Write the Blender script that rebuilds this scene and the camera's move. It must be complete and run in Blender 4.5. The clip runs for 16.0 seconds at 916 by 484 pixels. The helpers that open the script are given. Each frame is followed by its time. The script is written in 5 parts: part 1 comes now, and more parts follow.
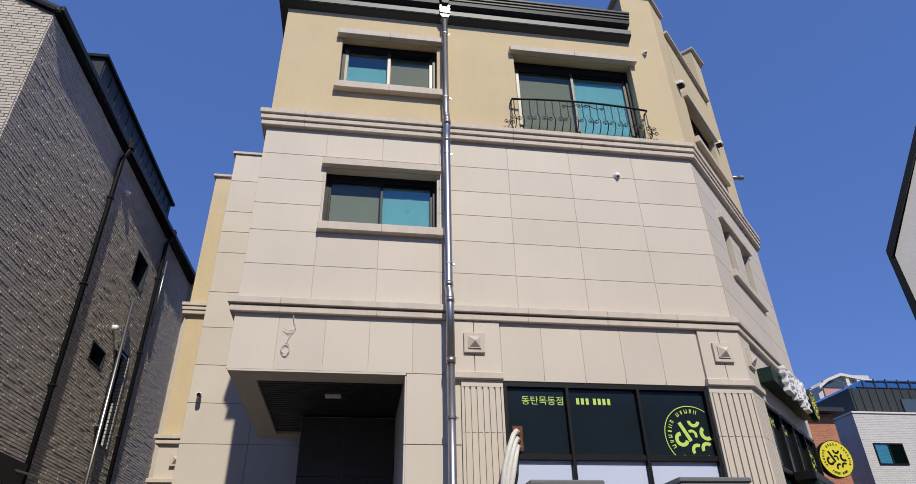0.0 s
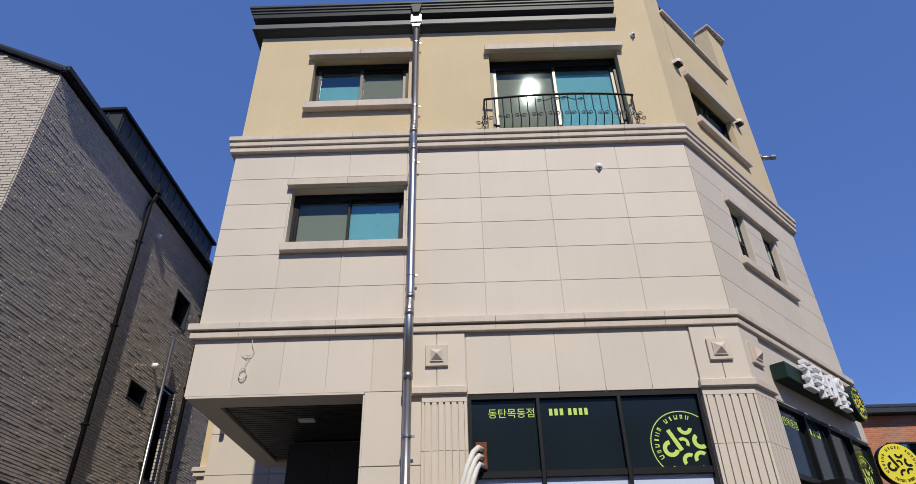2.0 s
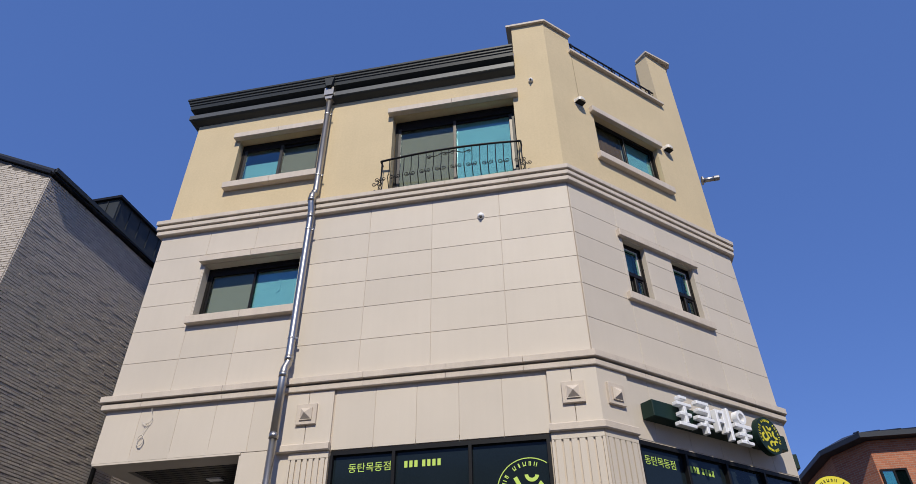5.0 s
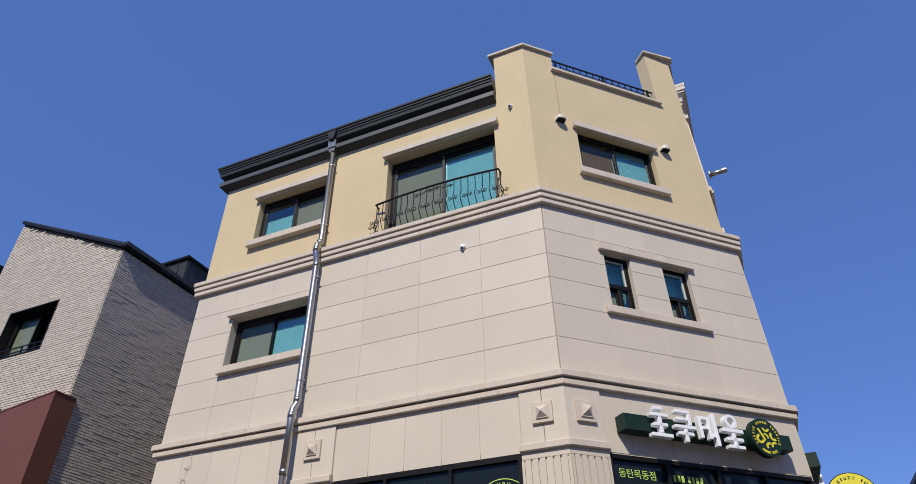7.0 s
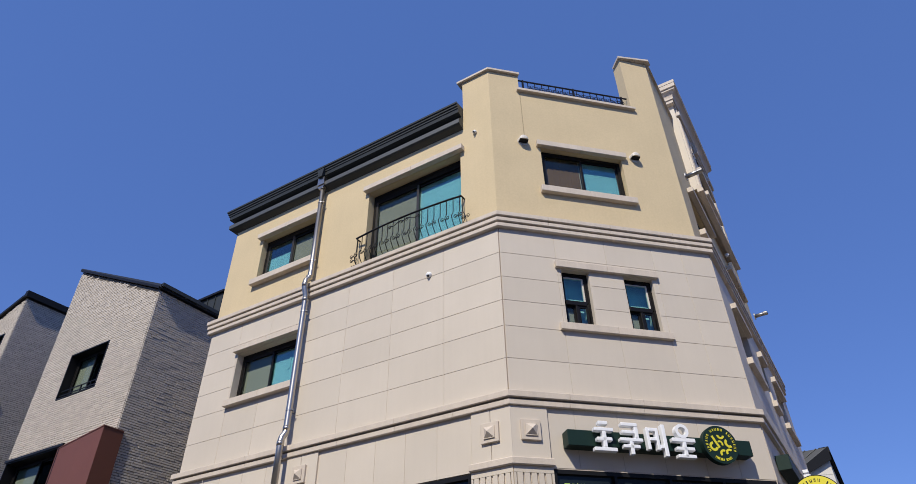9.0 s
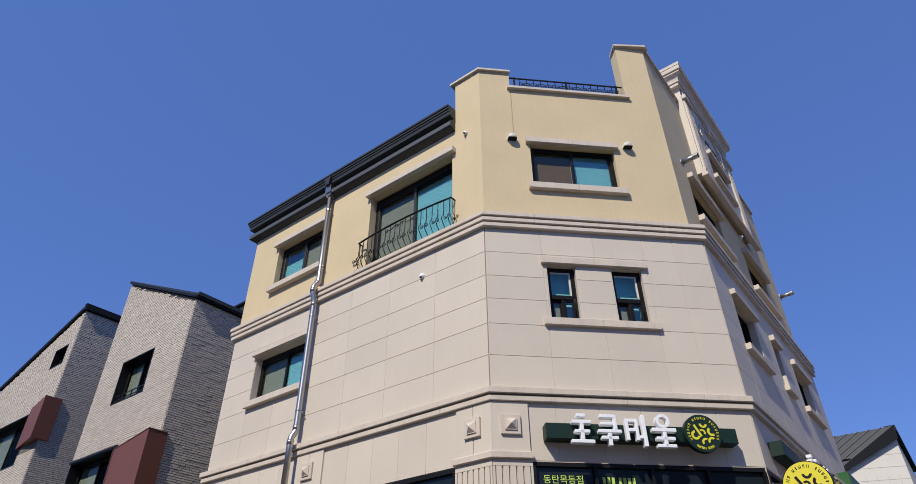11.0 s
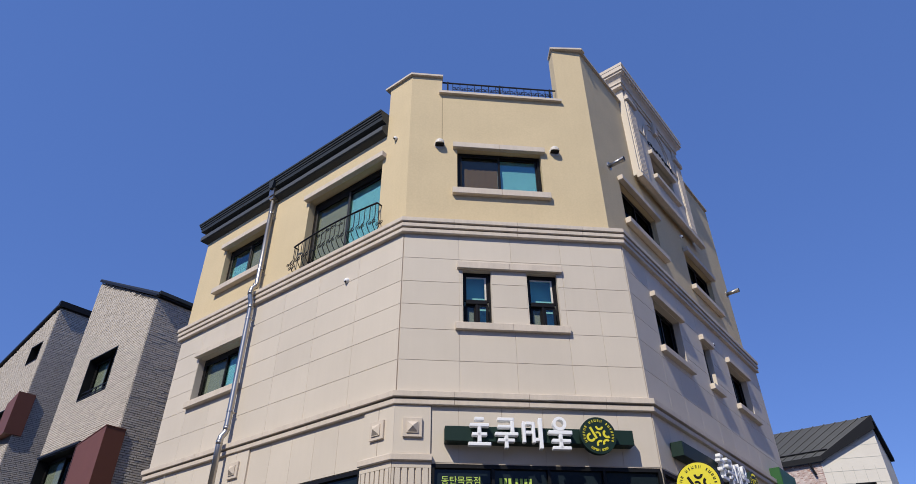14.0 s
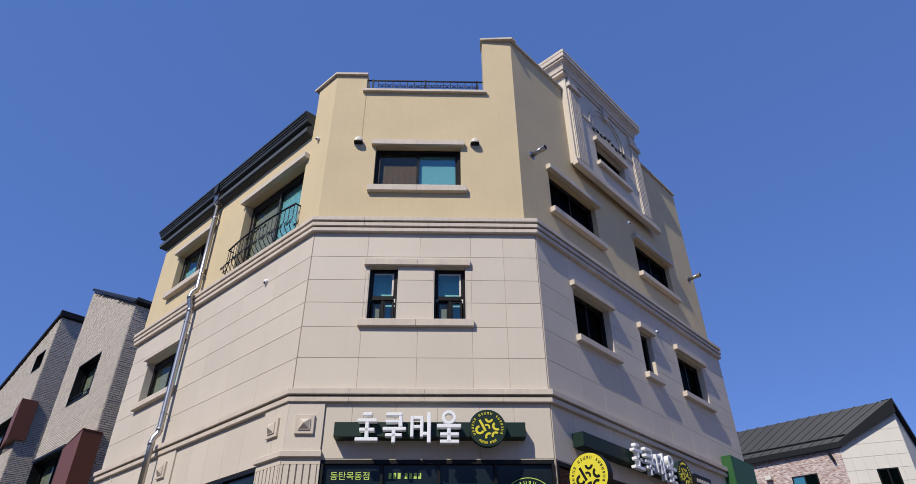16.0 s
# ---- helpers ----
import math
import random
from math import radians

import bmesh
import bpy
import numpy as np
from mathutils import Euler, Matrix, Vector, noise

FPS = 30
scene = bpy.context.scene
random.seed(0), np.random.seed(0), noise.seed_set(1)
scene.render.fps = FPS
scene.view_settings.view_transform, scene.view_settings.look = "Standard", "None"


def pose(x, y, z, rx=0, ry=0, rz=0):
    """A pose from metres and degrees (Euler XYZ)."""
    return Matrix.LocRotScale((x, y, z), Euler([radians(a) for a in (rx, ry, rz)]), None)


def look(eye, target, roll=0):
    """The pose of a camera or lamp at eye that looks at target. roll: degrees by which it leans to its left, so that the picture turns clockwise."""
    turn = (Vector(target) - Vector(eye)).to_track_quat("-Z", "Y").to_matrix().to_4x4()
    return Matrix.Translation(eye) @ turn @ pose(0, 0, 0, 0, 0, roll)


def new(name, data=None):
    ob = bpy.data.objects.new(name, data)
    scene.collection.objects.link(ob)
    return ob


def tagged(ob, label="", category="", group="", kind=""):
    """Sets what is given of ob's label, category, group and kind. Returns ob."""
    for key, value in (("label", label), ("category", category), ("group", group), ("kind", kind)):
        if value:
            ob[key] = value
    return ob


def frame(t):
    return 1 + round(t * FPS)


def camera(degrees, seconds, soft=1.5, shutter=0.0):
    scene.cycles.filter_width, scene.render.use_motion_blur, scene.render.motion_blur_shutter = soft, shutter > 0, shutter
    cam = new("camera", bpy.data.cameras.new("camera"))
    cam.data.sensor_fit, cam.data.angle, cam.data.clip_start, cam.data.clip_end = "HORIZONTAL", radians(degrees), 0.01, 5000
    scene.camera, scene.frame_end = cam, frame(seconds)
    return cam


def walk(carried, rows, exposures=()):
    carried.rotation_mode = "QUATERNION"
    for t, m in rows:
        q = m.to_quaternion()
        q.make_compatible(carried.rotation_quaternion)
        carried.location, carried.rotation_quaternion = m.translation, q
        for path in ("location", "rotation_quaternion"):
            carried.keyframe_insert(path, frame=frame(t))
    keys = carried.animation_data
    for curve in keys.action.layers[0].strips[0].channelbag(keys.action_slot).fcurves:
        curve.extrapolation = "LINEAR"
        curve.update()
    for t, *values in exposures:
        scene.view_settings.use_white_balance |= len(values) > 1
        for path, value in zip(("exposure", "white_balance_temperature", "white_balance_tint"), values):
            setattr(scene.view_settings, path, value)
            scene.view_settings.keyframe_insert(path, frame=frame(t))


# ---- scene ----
cam = camera(71.2, 16.0, soft=0.4)
METRES, EYE, TILT, LEAN, TURN = 13.2, 1.5, 0.0, 0.0, -9.1
ROWS = [
    (0.0, 0.0, 0.0, 0.0, 0.71, 30.62, 1.2),
    (0.5, 0.0296, 0.0169, -0.0017, 4.26, 30.93, 1.29),
    (1.0, 0.0577, 0.0293, -0.0015, 6.78, 31.32, 1.21),
    (1.5, 0.0914, 0.0356, -0.0002, 8.8, 31.94, 1.14),
    (2.0, 0.1215, 0.0434, 0.0014, 10.41, 32.74, 1.18),
    (2.5, 0.1536, 0.0464, 0.0012, 11.46, 33.51, 1.21),
    (3.0, 0.1861, 0.0489, -0.0005, 12.27, 34.29, 1.29),
    (3.5, 0.2212, 0.0545, -0.0019, 13.4, 34.93, 1.22),
    (4.0, 0.262, 0.0581, -0.0009, 15.17, 35.31, 0.98),
    (6.5, 0.4553, 0.077, 0.0008, 29.74, 36.29, 0.78),
    (7.0, 0.4885, 0.0805, 0.0004, 32.38, 36.39, 0.83),
    (7.5, 0.5205, 0.082, -0.0013, 34.51, 36.57, 0.93),
    (8.0, 0.5548, 0.0924, 0.0011, 36.62, 36.49, 0.89),
    (8.5, 0.5901, 0.1026, 0.0029, 38.62, 36.44, 0.78),
    (9.0, 0.6246, 0.1168, 0.0047, 40.78, 36.25, 0.84),
    (11.5, 0.7132, 0.1596, 0.0025, 47.33, 35.19, 0.25),
    (12.0, 0.7212, 0.1621, 0.0034, 47.19, 34.95, 0.22),
    (12.5, 0.7317, 0.1701, 0.0029, 47.26, 34.76, 0.33),
    (13.0, 0.7473, 0.183, 0.0037, 47.11, 34.71, 0.27),
    (13.5, 0.7718, 0.1954, 0.0069, 47.01, 34.49, 0.15),
    (14.0, 0.7943, 0.215, 0.0085, 47.55, 34.3, 0.35),
    (14.5, 0.8187, 0.2395, 0.0078, 48.25, 34.2, 0.42),
    (15.0, 0.8458, 0.2692, 0.0049, 49.03, 34.11, 0.34),
    (15.5, 0.8707, 0.3009, 0.0064, 50.02, 33.94, 0.32),
    (16.0, 0.898, 0.3365, 0.0076, 51.86, 33.86, 0.41),
]
walk(cam, [(t, pose(0, 0, EYE, TILT, LEAN, TURN) @ pose(METRES * x, METRES * y, METRES * z, 90 + pitch, roll, yaw)) for t, x, y, z, yaw, pitch, roll in ROWS],
     exposures=((0.0, 0.0), (4.0, 0.0), (8.0, 0.07), (12.0, 0.10), (16.0, 0.10)))

# ---- light ----
SUN_EL, SUN_AZ = radians(45.5), radians(8.8)      # height; turn from -y towards +x
sun_way = Vector((math.sin(SUN_AZ) * math.cos(SUN_EL), -math.cos(SUN_AZ) * math.cos(SUN_EL), math.sin(SUN_EL)))
world = bpy.data.worlds.new("world")
scene.world = world
world.use_nodes = True
wn = world.node_tree.nodes
sky = wn.new("ShaderNodeTexSky")
sky.sky_type, sky.sun_disc = "NISHITA", False
sky.sun_elevation, sky.sun_rotation = SUN_EL, math.pi - SUN_AZ
sky.altitude, sky.air_density, sky.dust_density, sky.ozone_density = 300, 1.0, 0.0, 4.0
wn["Background"].inputs[1].default_value = 0.135
hue = wn.new("ShaderNodeVectorMath")
hue.operation, hue.inputs[1].default_value = "MULTIPLY", (0.865, 0.93, 1.30)
world.node_tree.links.new(sky.outputs[0], hue.inputs[0])
even = wn.new("ShaderNodeMix")
even.data_type = "RGBA"
even.inputs[0].default_value, even.inputs[7].default_value = 0.62, (0.56, 1.22, 3.52, 1)
world.node_tree.links.new(hue.outputs[0], even.inputs[6])
world.node_tree.links.new(even.outputs[2], wn["Background"].inputs[0])
lamp = bpy.data.lights.new("sun", "SUN")
lamp.energy, lamp.angle, lamp.color = 4.15, radians(0.53), (1.0, 0.93, 0.795)
sun = new("sun", lamp)
sun.matrix_world = look(sun_way * 60, (0, 0, 0))


# ---- materials ----
def rgb(c):
    return (*c, 1)


def material(name, col, rough=0.6, metal=0.0, vary=0.12, fine=60.0, coarse=1.2, bump=0.1, bump_scale=None, spec=0.5, pick="", tone=0.0, streak=0.0):
    """A surface with grain at two scales; pick: 'object' or 'island' varies whole pieces by tone; streak: faint rain marks."""
    m = bpy.data.materials.new(name)
    m.use_nodes = True
    n, l = m.node_tree.nodes, m.node_tree.links
    b = n["Principled BSDF"]
    b.inputs["Roughness"].default_value, b.inputs["Metallic"].default_value = rough, metal
    b.inputs["Specular IOR Level"].default_value = spec
    co = n.new("ShaderNodeTexCoord")
    f = n.new("ShaderNodeTexNoise")
    f.inputs["Scale"].default_value, f.inputs["Detail"].default_value = fine, 4
    c = n.new("ShaderNodeTexNoise")
    c.inputs["Scale"].default_value, c.inputs["Detail"].default_value = coarse, 5
    l.new(co.outputs["Object"], f.inputs["Vector"])
    l.new(co.outputs["Object"], c.inputs["Vector"])
    add = n.new("ShaderNodeMath")
    add.operation = "ADD"
    l.new(f.outputs[0], add.inputs[0])
    l.new(c.outputs[0], add.inputs[1])
    last = add
    if pick:
        src = n.new("ShaderNodeObjectInfo" if pick == "object" else "ShaderNodeNewGeometry")
        out = src.outputs["Random" if pick == "object" else "Random Per Island"]
        k = n.new("ShaderNodeMapRange")
        k.inputs[3].default_value, k.inputs[4].default_value = -tone, tone
        l.new(out, k.inputs[0])
        s = n.new("ShaderNodeMath")
        l.new(last.outputs[0], s.inputs[0])
        l.new(k.outputs[0], s.inputs[1])
        last = s
    if streak:
        mp = n.new("ShaderNodeMapping")
        mp.inputs["Scale"].default_value = (14, 14, 0.5)
        st = n.new("ShaderNodeTexNoise")
        st.inputs["Scale"].default_value, st.inputs["Detail"].default_value = 1.0, 6
        l.new(co.outputs["Object"], mp.inputs[0])
        l.new(mp.outputs[0], st.inputs["Vector"])
        k2 = n.new("ShaderNodeMath")
        k2.operation = "MULTIPLY_ADD"
        k2.inputs[1].default_value, k2.inputs[2].default_value = streak, -streak * 0.5
        l.new(st.outputs[0], k2.inputs[0])
        s2 = n.new("ShaderNodeMath")
        l.new(last.outputs[0], s2.inputs[0])
        l.new(k2.outputs[0], s2.inputs[1])
        last = s2
    r = n.new("ShaderNodeMapRange")
    r.inputs[1].default_value, r.inputs[2].default_value = 0.6, 1.4
    r.inputs[3].default_value, r.inputs[4].default_value = 1 - vary, 1 + vary
    r.clamp = False
    l.new(last.outputs[0], r.inputs[0])
    mul = n.new("ShaderNodeVectorMath")
    mul.operation = "SCALE"
    mul.inputs[0].default_value = col
    l.new(r.outputs[0], mul.inputs[3])
    l.new(mul.outputs[0], b.inputs["Base Color"])
    if bump:
        g = n.new("ShaderNodeTexNoise")
        g.inputs["Scale"].default_value, g.inputs["Detail"].default_value = bump_scale or fine, 3
        l.new(co.outputs["Object"], g.inputs["Vector"])
        p = n.new("ShaderNodeBump")
        p.inputs["Strength"].default_value, p.inputs["Distance"].default_value = bump, 0.01
        l.new(g.outputs[0], p.inputs["Height"])
        l.new(p.outputs[0], b.inputs["Normal"])
    return m


def brick_material(name, col, dark, mortar, w, h):
    """Brick bond for houses far off."""
    m = material(name, col, 0.85)
    n, l = m.node_tree.nodes, m.node_tree.links
    b = n["Principled BSDF"]
    co = n.new("ShaderNodeTexCoord")
    sx = n.new("ShaderNodeSeparateXYZ")
    l.new(co.outputs["Object"], sx.inputs[0])
    ad = n.new("ShaderNodeMath")
    l.new(sx.outputs[0], ad.inputs[0])
    l.new(sx.outputs[1], ad.inputs[1])
    cx = n.new("ShaderNodeCombineXYZ")
    l.new(ad.outputs[0], cx.inputs[0])
    l.new(sx.outputs[2], cx.inputs[1])
    t = n.new("ShaderNodeTexBrick")
    t.inputs["Color1"].default_value, t.inputs["Color2"].default_value, t.inputs["Mortar"].default_value = rgb(col), rgb(dark), rgb(mortar)
    t.inputs["Scale"].default_value, t.inputs["Mortar Size"].default_value = 1.0, 0.008
    t.inputs["Brick Width"].default_value, t.inputs["Row Height"].default_value = w, h
    l.new(cx.outputs[0], t.inputs["Vector"])
    old = [x for x in l if x.to_socket == b.inputs["Base Color"]][0].from_socket
    mx = n.new("ShaderNodeMix")
    mx.data_type, mx.blend_type = "RGBA", "MIX"
    mx.inputs[0].default_value = 0.88
    l.new(old, mx.inputs[6])
    l.new(t.outputs["Color"], mx.inputs[7])
    l.new(mx.outputs[2], b.inputs["Base Color"])
    bp = n.new("ShaderNodeBump")
    bp.inputs["Strength"].default_value, bp.inputs["Distance"].default_value, bp.invert = 0.6, 0.01, True
    l.new(t.outputs["Fac"], bp.inputs["Height"])
    l.new(bp.outputs[0], b.inputs["Normal"])
    return m


def glass_material(name, tint, shine, coat=(0.75, 0.9, 0.95)):
    """Coated pane: lets tinted light through and mirrors the rest."""
    m = bpy.data.materials.new(name)
    m.use_nodes = True
    n, l = m.node_tree.nodes, m.node_tree.links
    n.remove(n["Principled BSDF"])
    tr, gl, mx = n.new("ShaderNodeBsdfTransparent"), n.new("ShaderNodeBsdfGlossy"), n.new("ShaderNodeMixShader")
    tr.inputs[0].default_value, gl.inputs[0].default_value = rgb(tint), rgb(coat)
    gl.inputs["Roughness"].default_value = 0.02
    wave = n.new("ShaderNodeTexNoise")
    wave.inputs["Scale"].default_value = 1.6
    co = n.new("ShaderNodeTexCoord")
    l.new(co.outputs["Object"], wave.inputs["Vector"])
    bp = n.new("ShaderNodeBump")
    bp.inputs["Strength"].default_value, bp.inputs["Distance"].default_value = 0.02, 0.05
    l.new(wave.outputs[0], bp.inputs["Height"])
    l.new(bp.outputs[0], gl.inputs["Normal"])
    fr, pw, mad = n.new("ShaderNodeLayerWeight"), n.new("ShaderNodeMath"), n.new("ShaderNodeMath")
    fr.inputs[0].default_value = 0.5
    pw.operation, pw.inputs[1].default_value = "POWER", 8.0
    mad.operation, mad.use_clamp = "ADD", True
    mad.inputs[1].default_value = shine
    l.new(fr.outputs["Facing"], pw.inputs[0])
    l.new(pw.outputs[0], mad.inputs[0])
    l.new(mad.outputs[0], mx.inputs[0])
    l.new(tr.outputs[0], mx.inputs[1])
    l.new(gl.outputs[0], mx.inputs[2])
    l.new(mx.outputs[0], n["Material Output"].inputs[0])
    return m


STONE = material("beige_stone_panel", (0.582, 0.516, 0.431), 0.62, vary=0.06, fine=220, coarse=1.4, bump=0.05, pick="object", tone=0.22, streak=0.35)
TRIM = material("cut_stone_trim", (0.565, 0.49, 0.41), 0.75, vary=0.12, fine=120, coarse=2.5, bump=0.18, bump_scale=90, streak=0.85)
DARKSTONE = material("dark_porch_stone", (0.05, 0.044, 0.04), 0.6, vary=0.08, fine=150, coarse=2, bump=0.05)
STAIN = material("grey_rain_stain", (0.40, 0.31, 0.19), 0.9, vary=0.25, fine=40, coarse=5, bump=0.2)
JOINT = material("joint_filler", (0.50, 0.43, 0.36), 0.9, bump=0.0)
STUCCO = material("cream_stucco", (0.595, 0.480, 0.298), 0.9, vary=0.07, fine=30, coarse=1.5, bump=0.22, bump_scale=140, streak=0.3)
EAVE = material("dark_grey_metal", (0.04, 0.045, 0.047), 0.45, 0.0, bump=0.0, spec=0.2, vary=0.1)
EAVE_PALE = material("grey_metal_fascia", (0.075, 0.08, 0.083), 0.5, 0.0, bump=0.0, vary=0.1)
BLACK = material("black_metal", (0.010, 0.010, 0.011), 0.45, 0.0, bump=0.0, spec=0.2)
FRAME = material("dark_window_frame", (0.010, 0.009, 0.009), 0.4, 0.0, bump=0.0, spec=0.2)
SILVER = material("bronze_anodised_sash", (0.075, 0.070, 0.064), 0.40, 0.7, bump=0.0)
STEEL = material("stainless_steel", (0.43, 0.41, 0.385), 0.36, 1.0, vary=0.05, fine=30, coarse=2.0, bump=0.04)
BLIND = material("white_blind", (0.74, 0.76, 0.76), 0.8, vary=0.06, bump=0.0)
SHADE = material("grey_blind", (0.42, 0.42, 0.38), 0.85, vary=0.06, bump=0.0)
CURTAIN = material("brown_curtain", (0.27, 0.155, 0.095), 0.9, vary=0.2, coarse=5, bump=0.1)
# near-black floors: the dimness of the rooms is put into the colour
DARKROOM = material("room_dimness_slab", (0.03, 0.03, 0.032), 0.9, bump=0.0)
GLASS = glass_material("teal_glass", (0.45, 0.72, 0.74), 0.15)
GLASS_GREY = glass_material("grey_glass", (0.66, 0.72, 0.68), 0.08, (0.55, 0.61, 0.60))
GLASS_PALE = glass_material("pale_glass", (0.64, 0.68, 0.63), 0.06)
GLASS_DEEP = glass_material("deep_teal_glass", (0.58, 0.86, 0.84), 0.08)
GLASS_DARK = glass_material("dark_glass", (0.22, 0.28, 0.29), 0.0, (0.32, 0.40, 0.38))
FILM = material("navy_window_film", (0.012, 0.019, 0.024), 0.12, spec=0.25, vary=0.2, bump=0.0)
PALE_FILM = material("pale_window_film", (0.56, 0.61, 0.76), 0.3, vary=0.03, bump=0.0)
LIME = material("lime_lettering", (0.50, 0.68, 0.12), 0.6, bump=0.0, vary=0.03)
GREEN = material("dark_green_sign", (0.009, 0.026, 0.020), 0.5, bump=0.0, vary=0.1, spec=0.25)
LEAF_GREEN = material("mid_green_sign", (0.025, 0.10, 0.03), 0.45, bump=0.0, vary=0.1, spec=0.3)
WHITE = material("white_sign_acrylic", (0.82, 0.83, 0.85), 0.4, bump=0.0, vary=0.03)
YELLOW = material("yellow_sign_face", (0.70, 0.62, 0.035), 0.45, bump=0.0, vary=0.03)
VENT = material("pale_vent_cover", (0.62, 0.58, 0.52), 0.5, bump=0.02)
SLAT = material("dark_soffit_slat", (0.035, 0.032, 0.031), 0.55, bump=0.0)
RUST = material("rusted_plate", (0.16, 0.05, 0.02), 0.9, vary=0.5, fine=40, coarse=9)
HOSE = material("taped_hose", (0.62, 0.60, 0.54), 0.6, vary=0.12, coarse=14)
ACGREY = material("grey_enamel_case", (0.15, 0.153, 0.16), 0.45, bump=0.0, vary=0.06)
NAVY = material("navy_badge", (0.02, 0.03, 0.12), 0.4, bump=0.0)
RED = material("maroon_cladding", (0.15, 0.050, 0.030), 0.6, vary=0.1, coarse=2.0, bump=0.02)
MORTAR = material("dark_mortar", (0.125, 0.108, 0.092), 0.95, bump=0.2)
BRICK_ONE = material("grey_long_brick", (0.515, 0.462, 0.402), 0.88, vary=0.13, fine=45, coarse=6, bump=0.4, pick="object", tone=0.22)
BRICK_MASS = material("grey_long_brickwork", (0.515, 0.462, 0.402), 0.88, vary=0.13, fine=45, coarse=6, bump=0.4, pick="island", tone=0.22)
ROOF = material("standing_seam_metal", (0.034, 0.037, 0.043), 0.5, 0.3, bump=0.0, vary=0.12)
ORANGE = brick_material("orange_brick", (0.47, 0.17, 0.085), (0.34, 0.11, 0.055), (0.38, 0.26, 0.19), 0.21, 0.07)
MIXED = brick_material("mixed_red_white_brick", (0.66, 0.55, 0.50), (0.22, 0.08, 0.06), (0.5, 0.45, 0.42), 0.15, 0.055)
PALE_BRICK = brick_material("pale_brick", (0.60, 0.58, 0.55), (0.52, 0.50, 0.48), (0.40, 0.39, 0.38), 0.23, 0.075)
NIGHT_BRICK = brick_material("blackish_brick", (0.035, 0.035, 0.04), (0.02, 0.02, 0.025), (0.11, 0.11, 0.12), 0.23, 0.075)
WHITE_WALL = material("white_render", (0.64, 0.60, 0.53), 0.8, vary=0.06)
CONCRETE = material("far_concrete", (0.50, 0.50, 0.51), 0.9, vary=0.05, fine=1.0, coarse=0.05, bump=0.0)
PINK = material("far_pink_render", (0.50, 0.27, 0.24), 0.9, vary=0.05, fine=1.0, coarse=0.05, bump=0.0)
FARGLASS = material("far_window", (0.05, 0.075, 0.10), 0.2, bump=0.0)
BLUEGLASS = material("blue_glazed_roof", (0.02, 0.10, 0.32), 0.2, bump=0.0, vary=0.2, coarse=1.0)
ASPHALT = material("asphalt", (0.055, 0.055, 0.056), 0.9, vary=0.25, fine=90, coarse=0.4, bump=0.4)
PAVING = material("paving", (0.11, 0.098, 0.083), 0.9, vary=0.15, fine=60, coarse=0.8, bump=0.2)


# ---- building blocks ----
def thing(name, at, label, category, group="", kind=""):
    ob = new(name)
    ob.matrix_basis = Matrix.Translation(at)
    return tagged(ob, label, category, group, kind)


def part(name, bm, mat, parent, label="", smooth=False):
    me = bpy.data.meshes.new(name)
    bmesh.ops.recalc_face_normals(bm, faces=bm.faces)
    bm.to_mesh(me)
    bm.free()
    me.materials.append(mat)
    if smooth:
        me.shade_smooth()
    ob = new(name, me)
    if parent is not None:
        ob.parent = parent
        if parent.data is None:
            ob.matrix_parent_inverse = parent.matrix_basis.inverted()
    return tagged(ob, label)


def solo(name, bm, mat, label, category, kind="", group="", smooth=False):
    return tagged(part(name, bm, mat, None, smooth=smooth), label, category, group, kind)


def wall_frame(p, q):
    """Local x along the wall from p to q, y into the wall, z up."""
    d = Vector((q[0] - p[0], q[1] - p[1], 0)).normalized()
    i = Vector((-d.y, d.x, 0))
    return Matrix(((d.x, i.x, 0, p[0]), (d.y, i.y, 0, p[1]), (0, 0, 1, 0), (0, 0, 0, 1)))


def box(bm, m, x0, x1, y0, y1, z0, z1, cham=0.0):
    """A block; cham takes the edges off all round."""
    if not cham:
        v = [bm.verts.new(m @ Vector((x, y, z))) for x in (x0, x1) for y in (y0, y1) for z in (z0, z1)]
        for f in ((0, 1, 3, 2), (4, 6, 7, 5), (0, 4, 5, 1), (2, 3, 7, 6), (0, 2, 6, 4), (1, 5, 7, 3)):
            bm.faces.new([v[i] for i in f])
        return bm
    tmp = bmesh.new()
    box(tmp, Matrix(), x0, x1, y0, y1, z0, z1)
    bmesh.ops.bevel(tmp, geom=tmp.edges[:], offset=cham, segments=1, affect="EDGES")
    vm = {v: bm.verts.new(m @ v.co) for v in tmp.verts}
    for f in tmp.faces:
        bm.faces.new([vm[v] for v in f.verts])
    tmp.free()
    return bm


